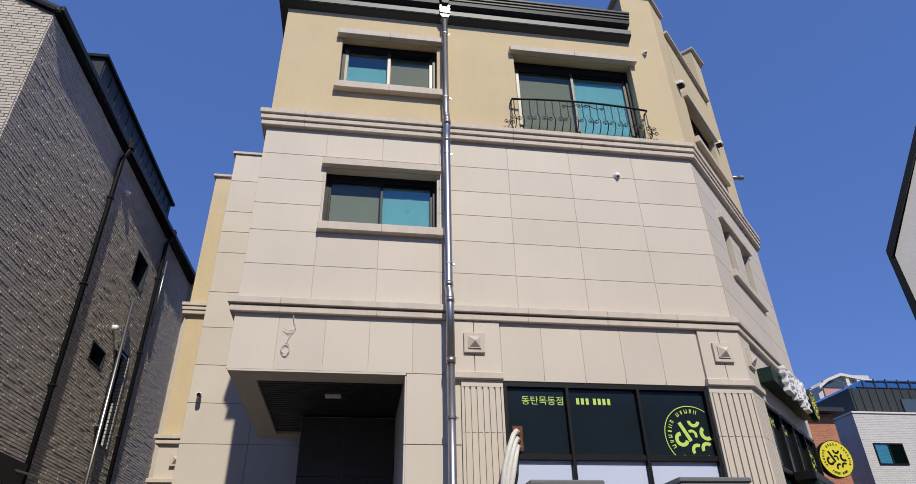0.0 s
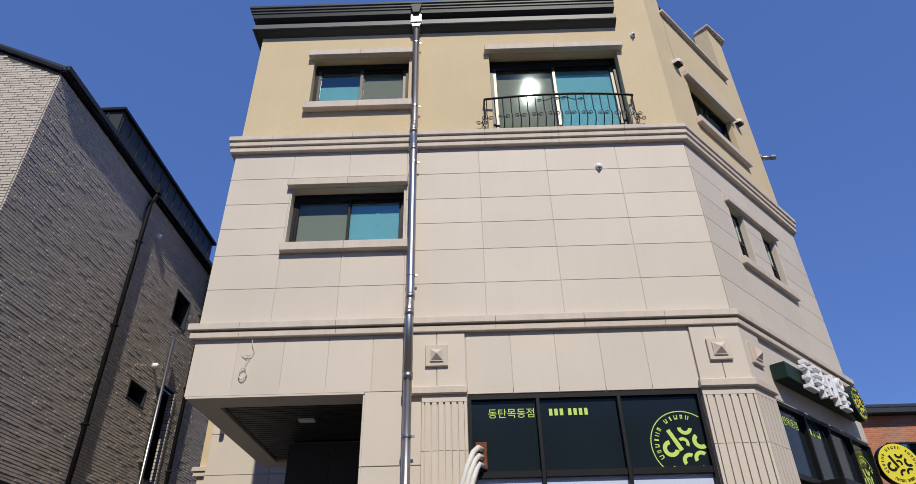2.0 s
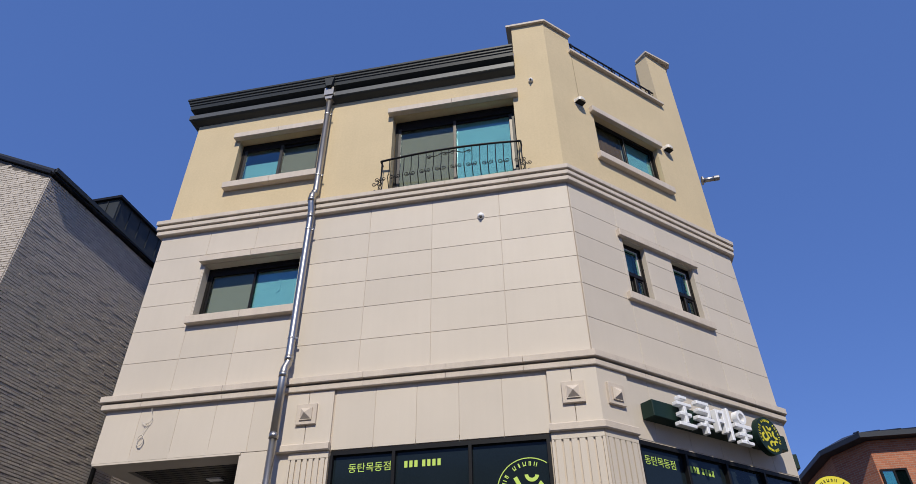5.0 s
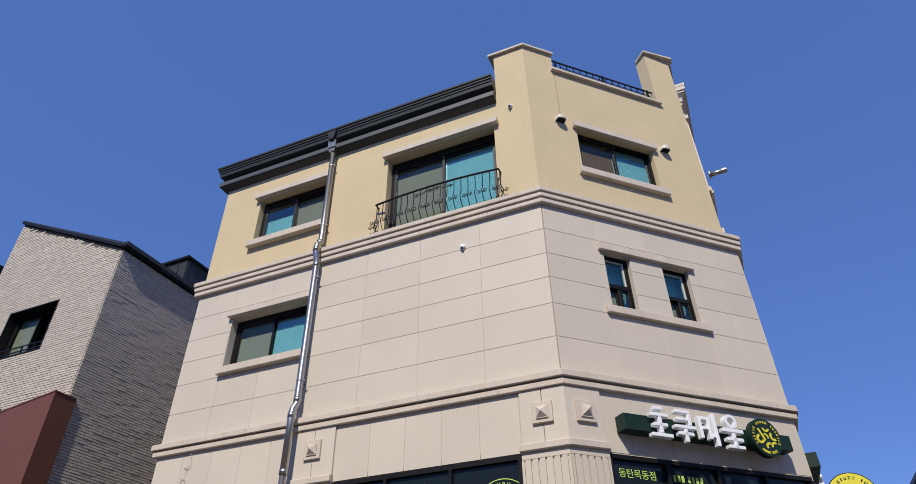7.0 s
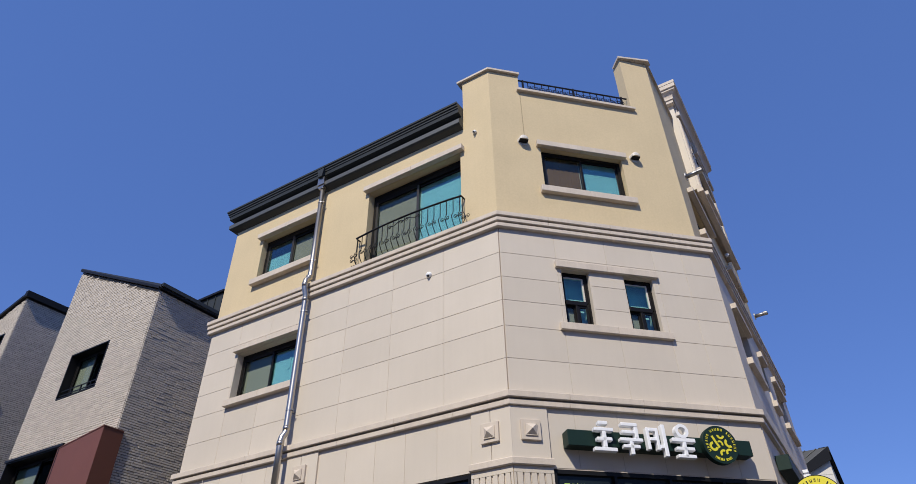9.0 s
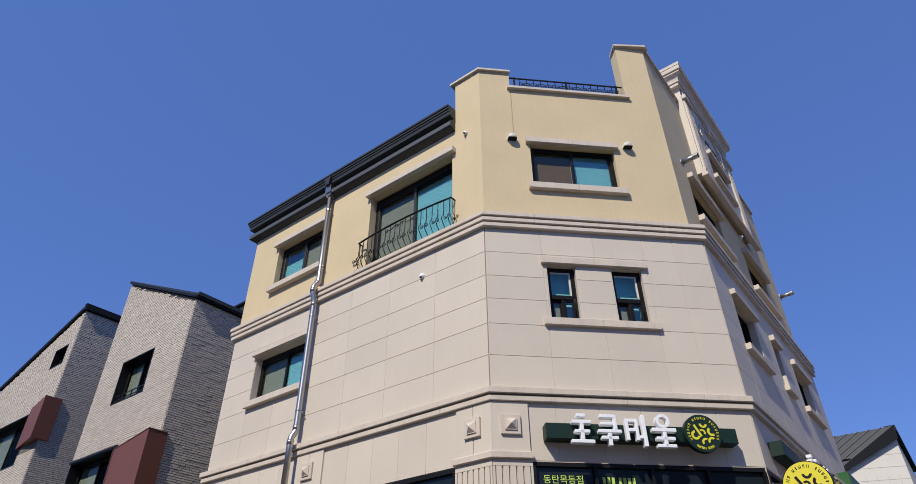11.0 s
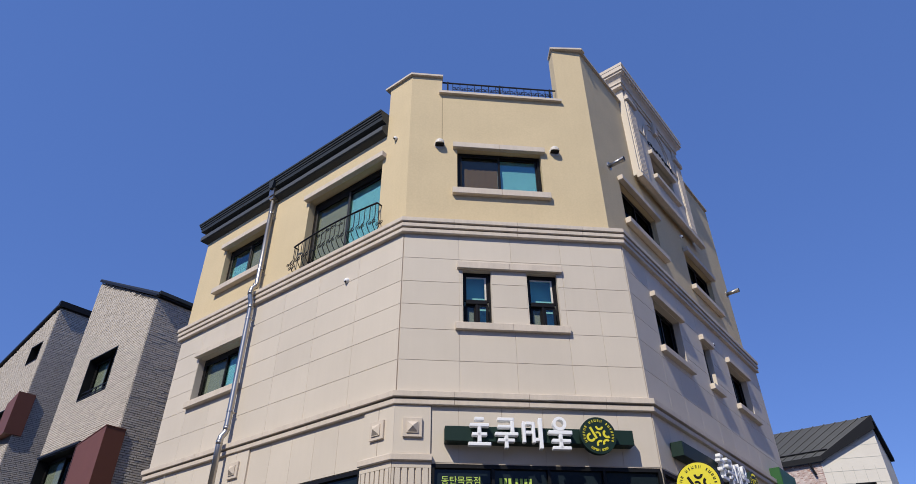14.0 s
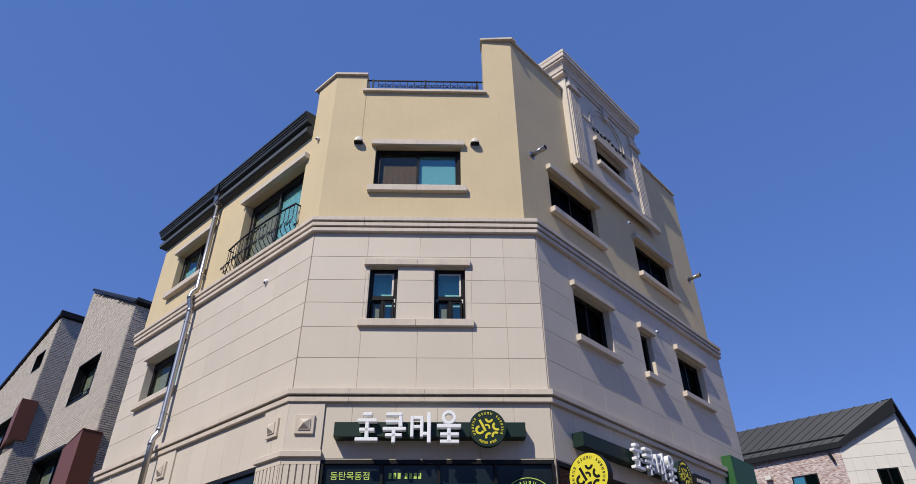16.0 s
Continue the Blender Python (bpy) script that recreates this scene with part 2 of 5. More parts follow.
def slab(bm, m, x0, x1, y, t, z0, z1, c=0.004):
    """A facing piece of thickness t in front of y, with its front edges eased."""
    a = [(x0, y, z0), (x1, y, z0), (x1, y, z1), (x0, y, z1)]
    b = [(x0, y - t + c, z0), (x1, y - t + c, z0), (x1, y - t + c, z1), (x0, y - t + c, z1)]
    d = [(x0 + c, y - t, z0 + c), (x1 - c, y - t, z0 + c), (x1 - c, y - t, z1 - c), (x0 + c, y - t, z1 - c)]
    v = [bm.verts.new(m @ Vector(p)) for p in a + b + d]
    for o in (0, 4):
        for i in range(4):
            j = (i + 1) % 4
            bm.faces.new((v[o + i], v[o + j], v[o + 4 + j], v[o + 4 + i]))
    bm.faces.new(v[8:12])
    bm.faces.new(v[3::-1])
    return bm


def prism(bm, plan, z0, z1, m=Matrix()):
    lo = [bm.verts.new(m @ Vector((x, y, z0))) for x, y in plan]
    hi = [bm.verts.new(m @ Vector((x, y, z1))) for x, y in plan]
    bm.faces.new(lo[::-1])
    bm.faces.new(hi)
    for i in range(len(plan)):
        j = (i + 1) % len(plan)
        bm.faces.new((lo[i], lo[j], hi[j], hi[i]))
    return bm


def upright(bm, outline, y0, y1, m=Matrix()):
    """An outline in x and z given thickness from y0 to y1."""
    a = [bm.verts.new(m @ Vector((x, y0, z))) for x, z in outline]
    b = [bm.verts.new(m @ Vector((x, y1, z))) for x, z in outline]
    bm.faces.new(a)
    bm.faces.new(b[::-1])
    for i in range(len(outline)):
        j = (i + 1) % len(outline)
        bm.faces.new((a[j], a[i], b[i], b[j]))
    return bm


def pierced(bm, m, x0, x1, z0, z1, y0, y1, holes):
    """A wall with rectangular openings that go right through."""
    xs = sorted({x0, x1, *[min(max(v, x0), x1) for h in holes for v in h[:2]]})
    zs = sorted({z0, z1, *[min(max(v, z0), z1) for h in holes for v in h[2:]]})
    full = {}
    for i in range(len(xs) - 1):
        for k in range(len(zs) - 1):
            cx, cz = (xs[i] + xs[i + 1]) / 2, (zs[k] + zs[k + 1]) / 2
            full[i, k] = not any(a < cx < b and c < cz < d for a, b, c, d in holes)
    made = {}

    def v(x, y, z):
        if (x, y, z) not in made:
            made[x, y, z] = bm.verts.new(m @ Vector((x, y, z)))
        return made[x, y, z]
    for (i, k), f in full.items():
        if not f:
            continue
        a, b, c, d = xs[i], xs[i + 1], zs[k], zs[k + 1]
        bm.faces.new((v(a, y0, c), v(b, y0, c), v(b, y0, d), v(a, y0, d)))
        bm.faces.new((v(a, y1, d), v(b, y1, d), v(b, y1, c), v(a, y1, c)))
        for near, e in (((i - 1, k), (a, c, a, d)), ((i + 1, k), (b, d, b, c)), ((i, k - 1), (b, c, a, c)), ((i, k + 1), (a, d, b, d))):
            if not full.get(near, False):
                p, q, r, s = e
                bm.faces.new((v(p, y1, q), v(r, y1, s), v(r, y0, s), v(p, y0, q)))
    return bm


def minus(rects, hole):
    """The rectangles with the hole cut out of them."""
    a, b, c, d = hole
    out = []
    for x0, x1, z0, z1 in rects:
        if a >= x1 or b <= x0 or c >= z1 or d <= z0:
            out.append((x0, x1, z0, z1))
            continue
        if x0 < a:
            out.append((x0, a, z0, z1))
        if b < x1:
            out.append((b, x1, z0, z1))
        xa, xb = max(x0, a), min(x1, b)
        if z0 < c:
            out.append((xa, xb, z0, c))
        if d < z1:
            out.append((xa, xb, d, z1))
    return [r for r in out if r[1] - r[0] > 0.02 and r[3] - r[2] > 0.02]


def tube(bm, pts, r, n=8, closed=False):
    """A round bar along points."""
    pts = [Vector(p) for p in pts]
    rings, last = [], None
    for i, p in enumerate(pts):
        a = pts[i - 1] if i or closed else p
        b = pts[(i + 1) % len(pts)] if i < len(pts) - 1 or closed else p
        t = (b - a).normalized()
        if last is None:
            last = t.orthogonal().normalized()
        u = (last - t * last.dot(t)).normalized()
        last, w = u, t.cross(u)
        rad = r[i] if isinstance(r, (list, tuple)) else r
        rings.append([bm.verts.new(p + (u * math.cos(2 * math.pi * k / n) + w * math.sin(2 * math.pi * k / n)) * rad) for k in range(n)])
    for i in range(len(rings) - (0 if closed else 1)):
        A, B = rings[i], rings[(i + 1) % len(rings)]
        for k in range(n):
            bm.faces.new((A[k], A[(k + 1) % n], B[(k + 1) % n], B[k]))
    if not closed:
        bm.faces.new(rings[0][::-1])
        bm.faces.new(rings[-1])
    return bm


def sweep(bm, path, profile):
    """A moulding: profile points (out, z) carried along a plan path with mitred corners; out is to the right of the way."""
    secs = []
    for i, p in enumerate(path):
        p = Vector((*p, 0))
        d0 = (p - Vector((*path[i - 1], 0))).normalized() if i else None
        d1 = (Vector((*path[i + 1], 0)) - p).normalized() if i < len(path) - 1 else None
        d0, d1 = d0 or d1, d1 or d0
        n0, n1 = Vector((d0.y, -d0.x, 0)), Vector((d1.y, -d1.x, 0))
        k = (n0 + n1) / (1 + n0.dot(n1))
        secs.append([bm.verts.new(p + k * o + Vector((0, 0, z))) for o, z in profile])
    n = len(profile)
    for a, b in zip(secs, secs[1:]):
        for i in range(n):
            j = (i + 1) % n
            bm.faces.new((a[i], a[j], b[j], b[i]))
    bm.faces.new(secs[0])
    bm.faces.new(secs[-1][::-1])
    return bm


def disc(bm, m, x, z, r, y0, y1, n=40):
    return upright(bm, [(x + r * math.cos(2 * math.pi * k / n), z + r * math.sin(2 * math.pi * k / n)) for k in range(n)], y0, y1, m)


def arc_band(bm, m, x, z, r0, r1, a0, a1, y0, y1, n=10):
    """A flat bent bar between two radii, from angle a0 to a1 in degrees."""
    if a1 - a0 < 359:
        an = [radians(a0 + (a1 - a0) * k / n) for k in range(n + 1)]
        return upright(bm, [(x + r1 * math.cos(a), z + r1 * math.sin(a)) for a in an] + [(x + r0 * math.cos(a), z + r0 * math.sin(a)) for a in an[::-1]], y0, y1, m)
    an = [2 * math.pi * k / n for k in range(n)]
    v = [[bm.verts.new(m @ Vector((x + r * math.cos(a), y, z + r * math.sin(a)))) for a in an] for r, y in ((r0, y0), (r1, y0), (r1, y1), (r0, y1))]
    for q in range(4):
        for k in range(n):
            bm.faces.new((v[q][k], v[(q + 1) % 4][k], v[(q + 1) % 4][(k + 1) % n], v[q][(k + 1) % n]))
    return bm


def lettering(text, m, x, z, size, mat, parent, label):
    """Flat letters in the built-in font, standing on the wall frame m."""
    cu = bpy.data.curves.new("lettering", "FONT")
    cu.body, cu.size, cu.extrude = text, size, 0.001
    tmp = new("lettering", cu)
    me = bpy.data.meshes.new_from_object(tmp.evaluated_get(bpy.context.evaluated_depsgraph_get()))
    bpy.data.objects.remove(tmp)
    me.transform(m @ Matrix.Translation((x, 0, z)) @ pose(0, 0, 0, 90))
    me.materials.clear()
    me.materials.append(mat)
    ob = new("lettering", me)
    ob.parent = parent
    return tagged(ob, label)


# ---- plan of the corner building ----
P0, P1, P2, P3 = (-1.52, 7.30), (4.85, 7.30), (7.43, 9.82), (7.43, 16.88)
FA, FB, FC = wall_frame(P0, P1), wall_frame(P1, P2), wall_frame(P2, P3)
LA, LB, LC = 6.37, 3.6065, 7.06
Z_SOFFIT, Z_CAP, Z_LOW0, Z_LOW1, Z_UP0, Z_UP1 = 4.02, 4.05, 4.715, 4.90, 7.585, 7.86
ROWS_UP = (4.90, 5.39, 5.885, 6.30, 6.70, 7.13, 7.585)

# openings: along the wall from, to, bottom, top
A_WIN2, A_WIN3, A_DOOR, A_SHOP = (0.86, 2.42, 6.02, 6.95), (0.91, 2.42, 8.53, 9.55), (3.69, 5.72, 7.90, 9.55), (3.19, 5.78, 0.35, 3.95)
B_WIN3, B_WIN2L, B_WIN2R, B_SHOP = (0.87, 2.40, 8.58, 9.51), (0.93, 1.40, 6.00, 6.95), (1.95, 2.46, 6.00, 6.95), (0.50, 3.60, 0.35, 3.94)
C_WIN3, C_WIN3B = (0.80, 2.44, 8.63, 9.53), (4.00, 5.62, 8.67, 9.53)
C_WIN2, C_WIN2B, C_WIN2C, C_SHOP = (0.96, 2.12, 6.09, 7.00), (3.20, 3.66, 6.12, 7.01), (4.70, 5.92, 6.16, 7.05), (0.02, 5.40, 0.35, 3.94)
C_WIN4 = (2.66, 3.92, 10.85, 11.45)

ground = solo("ground", box(bmesh.new(), Matrix(), -900, 900, -900, 900, -0.4, 0.0), ASPHALT, "grey asphalt street running round the corner plot", "ground", "structure")
solo("pavement", prism(bmesh.new(), [(-30, -3.5), (9.0, -3.5), (24.0, -3.5), (24.0, 19), (7.2, 19), (7.2, 9.9), (4.75, 7.5), (-30, 7.5)], 0.004, 0.12), PAVING,
     "grey paved pavement with a raised kerb", "pavement", "structure")

house = thing("corner_building", (2.0, 11.0, 0), "cream stucco and beige stone corner building with a chamfered corner", "building")


def core(name, m, length, z0, z1, holes, mat, label, t=0.34):
    return part(name, pierced(bmesh.new(), m, 0, length, z0, z1, -0.017, t, holes), mat, house, label)


wall_a = core("front_wall", FA, LA, Z_SOFFIT, Z_UP1, [A_WIN2, A_SHOP], JOINT, "beige stone panel facing")
wall_b = core("corner_wall", FB, LB, 0, Z_UP1, [B_WIN2L, B_WIN2R, B_SHOP], JOINT, "beige stone panel facing on the chamfer")
wall_c = core("side_wall", FC, LC, 0, Z_UP1, [C_WIN2, C_WIN2B, C_WIN2C, C_SHOP], JOINT, "beige stone panel facing on the side street")
part("shop_front_wall", pierced(bmesh.new(), FA, 2.68, LA, 0, Z_SOFFIT, 0.0, 0.22, [A_SHOP]), JOINT, house)
# stucco storey and parapets, a little behind the stone face
part("stucco_front", pierced(bmesh.new(), FA, 0, 5.80, Z_UP1, 10.3, 0.0, 0.34, [A_WIN3, (*A_DOOR[:2], Z_UP1, A_DOOR[3])]), STUCCO, house)
bm = prism(bmesh.new(), [(4.28, 7.30), P1, (4.85 + 0.7154 * 0.585, 7.30 + 0.6987 * 0.585), (4.85 + 0.7154 * 0.585 - 0.35, 7.30 + 0.6987 * 0.585 + 0.36), (4.28, 7.9)], Z_UP1, 11.36)
part("corner_pier", bm, STUCCO, house, "cream stucco corner pier above the eaves")
part("stucco_corner", pierced(bmesh.new(), FB, 0.585, 2.87, Z_UP1, 10.90, 0.0, 0.34, [B_WIN3]), STUCCO, house)
u = Vector(P1) + Vector((0.7154, 0.6987)) * 2.87
part("tall_pier", prism(bmesh.new(), [tuple(u), (7.325, 9.717), (7.325, 10.13), (7.1, 10.13), (6.75, 9.95), tuple(u + Vector((-0.2, 0.21)))], Z_UP1, 12.46), STUCCO, house, "tall cream stucco pier at the side street")
part("stucco_side", pierced(bmesh.new(), FC, 0.312, LC, Z_UP1, 12.46, 0.105, 0.30, [C_WIN3, C_WIN3B, C_WIN4]), STUCCO, house)
# rear and inner walls that close the body, floors and roof
part("rear_wall", box(bmesh.new(), Matrix(), 0.6, 7.25, 16.64, 16.86, 0, 10.2), STUCCO, house)
part("inner_side_wall", box(bmesh.new(), Matrix(), -1.52, -1.30, 7.52, 10.44, Z_SOFFIT, 10.3), STUCCO, house)
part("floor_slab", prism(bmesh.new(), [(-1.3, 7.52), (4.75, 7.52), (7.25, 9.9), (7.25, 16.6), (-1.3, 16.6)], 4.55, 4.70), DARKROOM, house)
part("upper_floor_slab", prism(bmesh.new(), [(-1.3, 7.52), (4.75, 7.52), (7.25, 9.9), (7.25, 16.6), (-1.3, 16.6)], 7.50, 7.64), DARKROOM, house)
part("roof_deck", prism(bmesh.new(), [(-1.5, 7.35), (4.75, 7.52), (7.25, 9.9), (7.25, 16.6), (-1.5, 16.6)], 10.12, 10.28), CONCRETE, house)


def facing(parent, m, rects, holes, t=0.022, gap=0.0024, y=0.0):
    """Stone panels, one piece each, with open joints."""
    for h in holes:
        rects = minus(rects, h)
    for x0, x1, z0, z1 in rects:
        part("panel", slab(bmesh.new(), m, x0 + gap, x1 - gap, y, t, z0 + gap, z1 - gap, 0.0025), STONE, parent)


def grid(us, zs):
    return [(a, b, c, d) for a, b in zip(us, us[1:]) for c, d in zip(zs, zs[1:])]


facing(wall_a, FA, grid((-0.02, 0.84, 1.63, 2.44, 3.45, 4.39, 5.38, LA), ROWS_UP), [A_WIN2])
facing(wall_b, FB, grid((0, 0.885, 1.725, 2.545, 3.07, LB), ROWS_UP), [B_WIN2L, B_WIN2R, (1.40, 1.95, 6.0, 6.95)])
facing(wall_b, FB, [(1.40, 1.95, 6.0, 6.30), (1.40, 1.95, 6.30, 6.70), (1.40, 1.95, 6.70, 6.95)], [])
facing(wall_c, FC, grid((0, 0.86, 1.54, 2.22, 3.10, 3.76, 4.61, 5.32, 6.03, LC), ROWS_UP), [C_WIN2, C_WIN2B, C_WIN2C])
# frieze above the shop
facing(wall_a, FA, grid((-0.02, 0.50, 1.05, 1.577, 2.10, 2.55), (Z_SOFFIT, Z_LOW0)), [])
facing(wall_a, FA, grid((3.19, 3.71, 4.23, 4.75, 5.27, 5.80), (3.96, Z_LOW0)), [])
facing(wall_b, FB, grid((0.49, 0.86, 1.46, 2.04, 2.62, 3.10, LB), (3.95, Z_LOW0)), [])
facing(wall_c, FC, grid((0, 0.55, 1.10, 1.65, 2.20, 2.75, 3.30, 3.85, 4.40, 5.0, 5.6, 6.3, LC), (3.95, Z_LOW0)), [])
facing(wall_c, FC, grid((5.45, 6.25, LC), (0.1, 0.85, 1.6, 2.35, 3.15, 3.95)), [])


def pier_blocks():
    """Proud blocks over the pilasters."""
    for m, cuts in ((FA, (2.55, 2.85, 3.18)), (FA, (5.81, 6.10, LA + 0.03)), (FB, (-0.02, 0.485))):
        for a, b in zip(cuts, cuts[1:]):
            part("panel", slab(bmesh.new(), m, a + 0.003, b - 0.003, 0, 0.05, Z_CAP + 0.004, Z_LOW0 - 0.003), STONE, wall_a if m is FA else wall_b)


pier_blocks()

# stone bands, laid in lengths
LOW = [(0, 4.715), (0.075, 4.715), (0.08, 4.722), (0.08, 4.783), (0.07, 4.79), (0.012, 4.79), (0.012, 4.812), (0.105, 4.812), (0.11, 4.818), (0.11, 4.893), (0.10, 4.90), (0, 4.905)]
UPP = [(0, 7.585), (0.085, 7.585), (0.09, 7.592), (0.09, 7.652), (0.08, 7.66), (0.02, 7.66), (0.02, 7.682), (0.102, 7.682), (0.107, 7.688), (0.107, 7.748), (0.097, 7.756),
       (0.03, 7.756), (0.03, 7.778), (0.12, 7.778), (0.125, 7.785), (0.125, 7.852), (0.115, 7.86), (0, 7.866)]


def along(m, x):
    p = m @ Vector((x, 0, 0))
    return p.x, p.y


def band(name, profile, label):
    holder = part(name, sweep(bmesh.new(), [(P0[0], 9.0), P0, P1, P2, P3], [(0, profile[0][1] + 0.02), (0.03, profile[0][1] + 0.02), (0.03, profile[-1][1] - 0.02), (0, profile[-1][1] - 0.02)]), JOINT, house, label)
    runs = [[(P0[0], 9.0), P0, along(FA, 0.50)]]
    cuts = (0.50, 1.65, 2.50, 3.55, 4.60, 5.55)
    runs += [[along(FA, a), along(FA, b)] for a, b in zip(cuts, cuts[1:])]
    runs += [[along(FA, 5.55), P1, along(FB, 0.80)]]
    runs += [[along(FB, a), along(FB, b)] for a, b in ((0.80, 1.85), (1.85, 2.95))]
    runs += [[along(FB, 2.95), P2, along(FC, 0.9)]]
    runs += [[along(FC, a), along(FC, b)] for a, b in ((0.9, 2.1), (2.1, 3.3), (3.3, 4.5), (4.5, 5.7), (5.7, LC))]
    for r in runs:
        d0 = (Vector(r[1]) - Vector(r[0])).normalized() * 0.002
        d1 = (Vector(r[-1]) - Vector(r[-2])).normalized() * 0.002
        part("band_stone", sweep(bmesh.new(), [tuple(Vector(r[0]) + d0), *r[1:-1], tuple(Vector(r[-1]) - d1)], profile), TRIM, holder)


band("lower_band", LOW, "two-stepped cut stone band")
band("upper_band", UPP, "three-stepped cut stone band")


def ledge(m, x0, x1, z0, z1, out=0.11, name="lintel"):
    cuts = (x0, (x0 + x1) / 2, x1) if x1 - x0 > 1.5 else (x0, x1)
    for a, b in zip(cuts, cuts[1:]):
        part(name, box(bmesh.new(), m, a + 0.0015, b - 0.0015, -out, -0.001, z0, z1, 0.005), TRIM, house)


for m, x0, x1, z0, z1, k in ((FA, 0.81, 2.46, 6.95, 7.06, "lintel"), (FA, 0.83, 2.48, 5.90, 6.02, "sill"), (FA, 0.83, 2.48, 9.55, 9.66, "lintel"), (FA, 0.85, 2.49, 8.405, 8.53, "sill"),
                             (FA, 3.62, 5.81, 9.55, 9.66, "lintel"), (FB, 0.79, 2.47, 9.51, 9.625, "lintel"), (FB, 0.78, 2.50, 8.455, 8.58, "sill"),
                             (FB, 0.85, 2.53, 6.95, 7.065, "lintel"), (FB, 0.82, 2.57, 5.885, 6.00, "sill"),
                             (FC, 0.73, 2.53, 9.53, 9.64, "lintel"), (FC, 0.73, 2.53, 8.51, 8.63, "sill"), (FC, 3.94, 5.70, 9.53, 9.65, "lintel"), (FC, 3.94, 5.70, 8.56, 8.67, "sill"),
                             (FC, 0.90, 2.22, 7.00, 7.10, "lintel"), (FC, 0.90, 2.22, 5.98, 6.09, "sill"), (FC, 3.13, 3.74, 7.01, 7.12, "lintel"), (FC, 3.13, 3.74, 6.01, 6.12, "sill"),
                             (FC, 4.63, 6.00, 7.05, 7.16, "lintel"), (FC, 4.63, 6.00, 6.05, 6.16, "sill")):
    ledge(FC @ Matrix.Translation((0, 0.10, 0)) if m is FC and z0 > 8 else m, x0, x1, z0, z1, 0.085 if m is FB else 0.11, k)

# stone linings of the openings in the panelled storey
for m, (a, b, c, d) in ((FA, A_WIN2), (FB, B_WIN2L), (FB, B_WIN2R), (FC, C_WIN2), (FC, C_WIN2B), (FC, C_WIN2C)):
    bm = bmesh.new()
    for x0, x1, z0, z1 in ((a, a + 0.012, c, d), (b - 0.012, b, c, d), (a + 0.012, b - 0.012, d - 0.012, d), (a + 0.012, b - 0.012, c, c + 0.006)):
        box(bm, m, x0, x1, -0.02, 0.335, z0, z1)
    part("reveal", bm, STONE, house)


def window(parent, m, hole, panes, depth=0.22, bar=0.045, mat=FRAME, sash=SILVER, head=0.0):
    """A framed opening; panes: (from, to, bottom, top as fractions, kind)."""
    a, b, c, d = hole
    a, b, c, d = a + 0.013, b - 0.013, c + 0.007, d - 0.013
    bm = bmesh.new()
    for x0, x1, z0, z1 in ((a, a + bar, c, d), (b - bar, b, c, d), (a + bar, b - bar, c, c + bar), (a + bar, b - bar, d - bar, d)):
        box(bm, m, x0, x1, depth - 0.05, depth + 0.07, z0, z1)
    w = part("window", bm, mat, parent)
    if head:
        part("head_panel", box(bmesh.new(), m, a + bar, b - bar, depth - 0.045, depth + 0.06, d - bar - head, d - bar - 0.001), mat, w)
        d -= head
    a, b, c, d = a + bar, b - bar, c + bar, d - bar
    for k, (f0, f1, g0, g1, kind) in enumerate(panes):
        x0, x1, z0, z1 = a + (b - a) * f0, a + (b - a) * f1, c + (d - c) * g0, c + (d - c) * g1
        y = depth + (0.0 if k % 2 else -0.028)
        s = 0.050 if kind in ("silver", "teal_silver", "teal_low") else 0.034
        for p in ((x0, x0 + s, z0, z1), (x1 - s, x1, z0, z1)):
            part("stile", box(bmesh.new(), m, p[0], p[1], y - 0.016, y + 0.014, p[2], p[3], 0.003), sash if s > 0.04 else mat, w)
        for p in ((x0 + s, x1 - s, z0, z0 + s), (x0 + s, x1 - s, z1 - s, z1)):
            part("sash_rail", box(bmesh.new(), m, p[0], p[1], y - 0.014, y + 0.014, p[2], p[3]), mat, w)
        g = {"grey": GLASS_GREY, "dark": GLASS_DARK, "brown": GLASS_GREY, "silver": GLASS_PALE, "deep": GLASS_DEEP}.get(kind, GLASS)
        pane = part("pane", box(bmesh.new(), m, x0 + s, x1 - s, y - 0.003, y + 0.003, z0 + s, z1 - s), g, w)
        pane.visible_shadow = False
        back = {"deep": BLIND, "grey": SHADE, "silver": SHADE, "teal": BLIND, "teal_silver": BLIND, "teal_low": BLIND, "brown": CURTAIN}.get(kind)
        if back:
            bm = bmesh.new()
            n = 14
            for i in range(n):
                p, q = x0 + (x1 - x0) * i / n, x0 + (x1 - x0) * (i + 1) / n
                yy = depth + (0.11 if kind == "deep" else 0.028) + (0.012 if i % 2 else 0) * (0.5 if kind == "brown" else 0.04)
                box(bm, m, p, q, yy, yy + 0.01, z0, z0 + (z1 - z0) * (0.64 if kind == "teal_low" else 1.0))
            part("curtain" if kind == "brown" else "blind", bm, back, w)
    return w


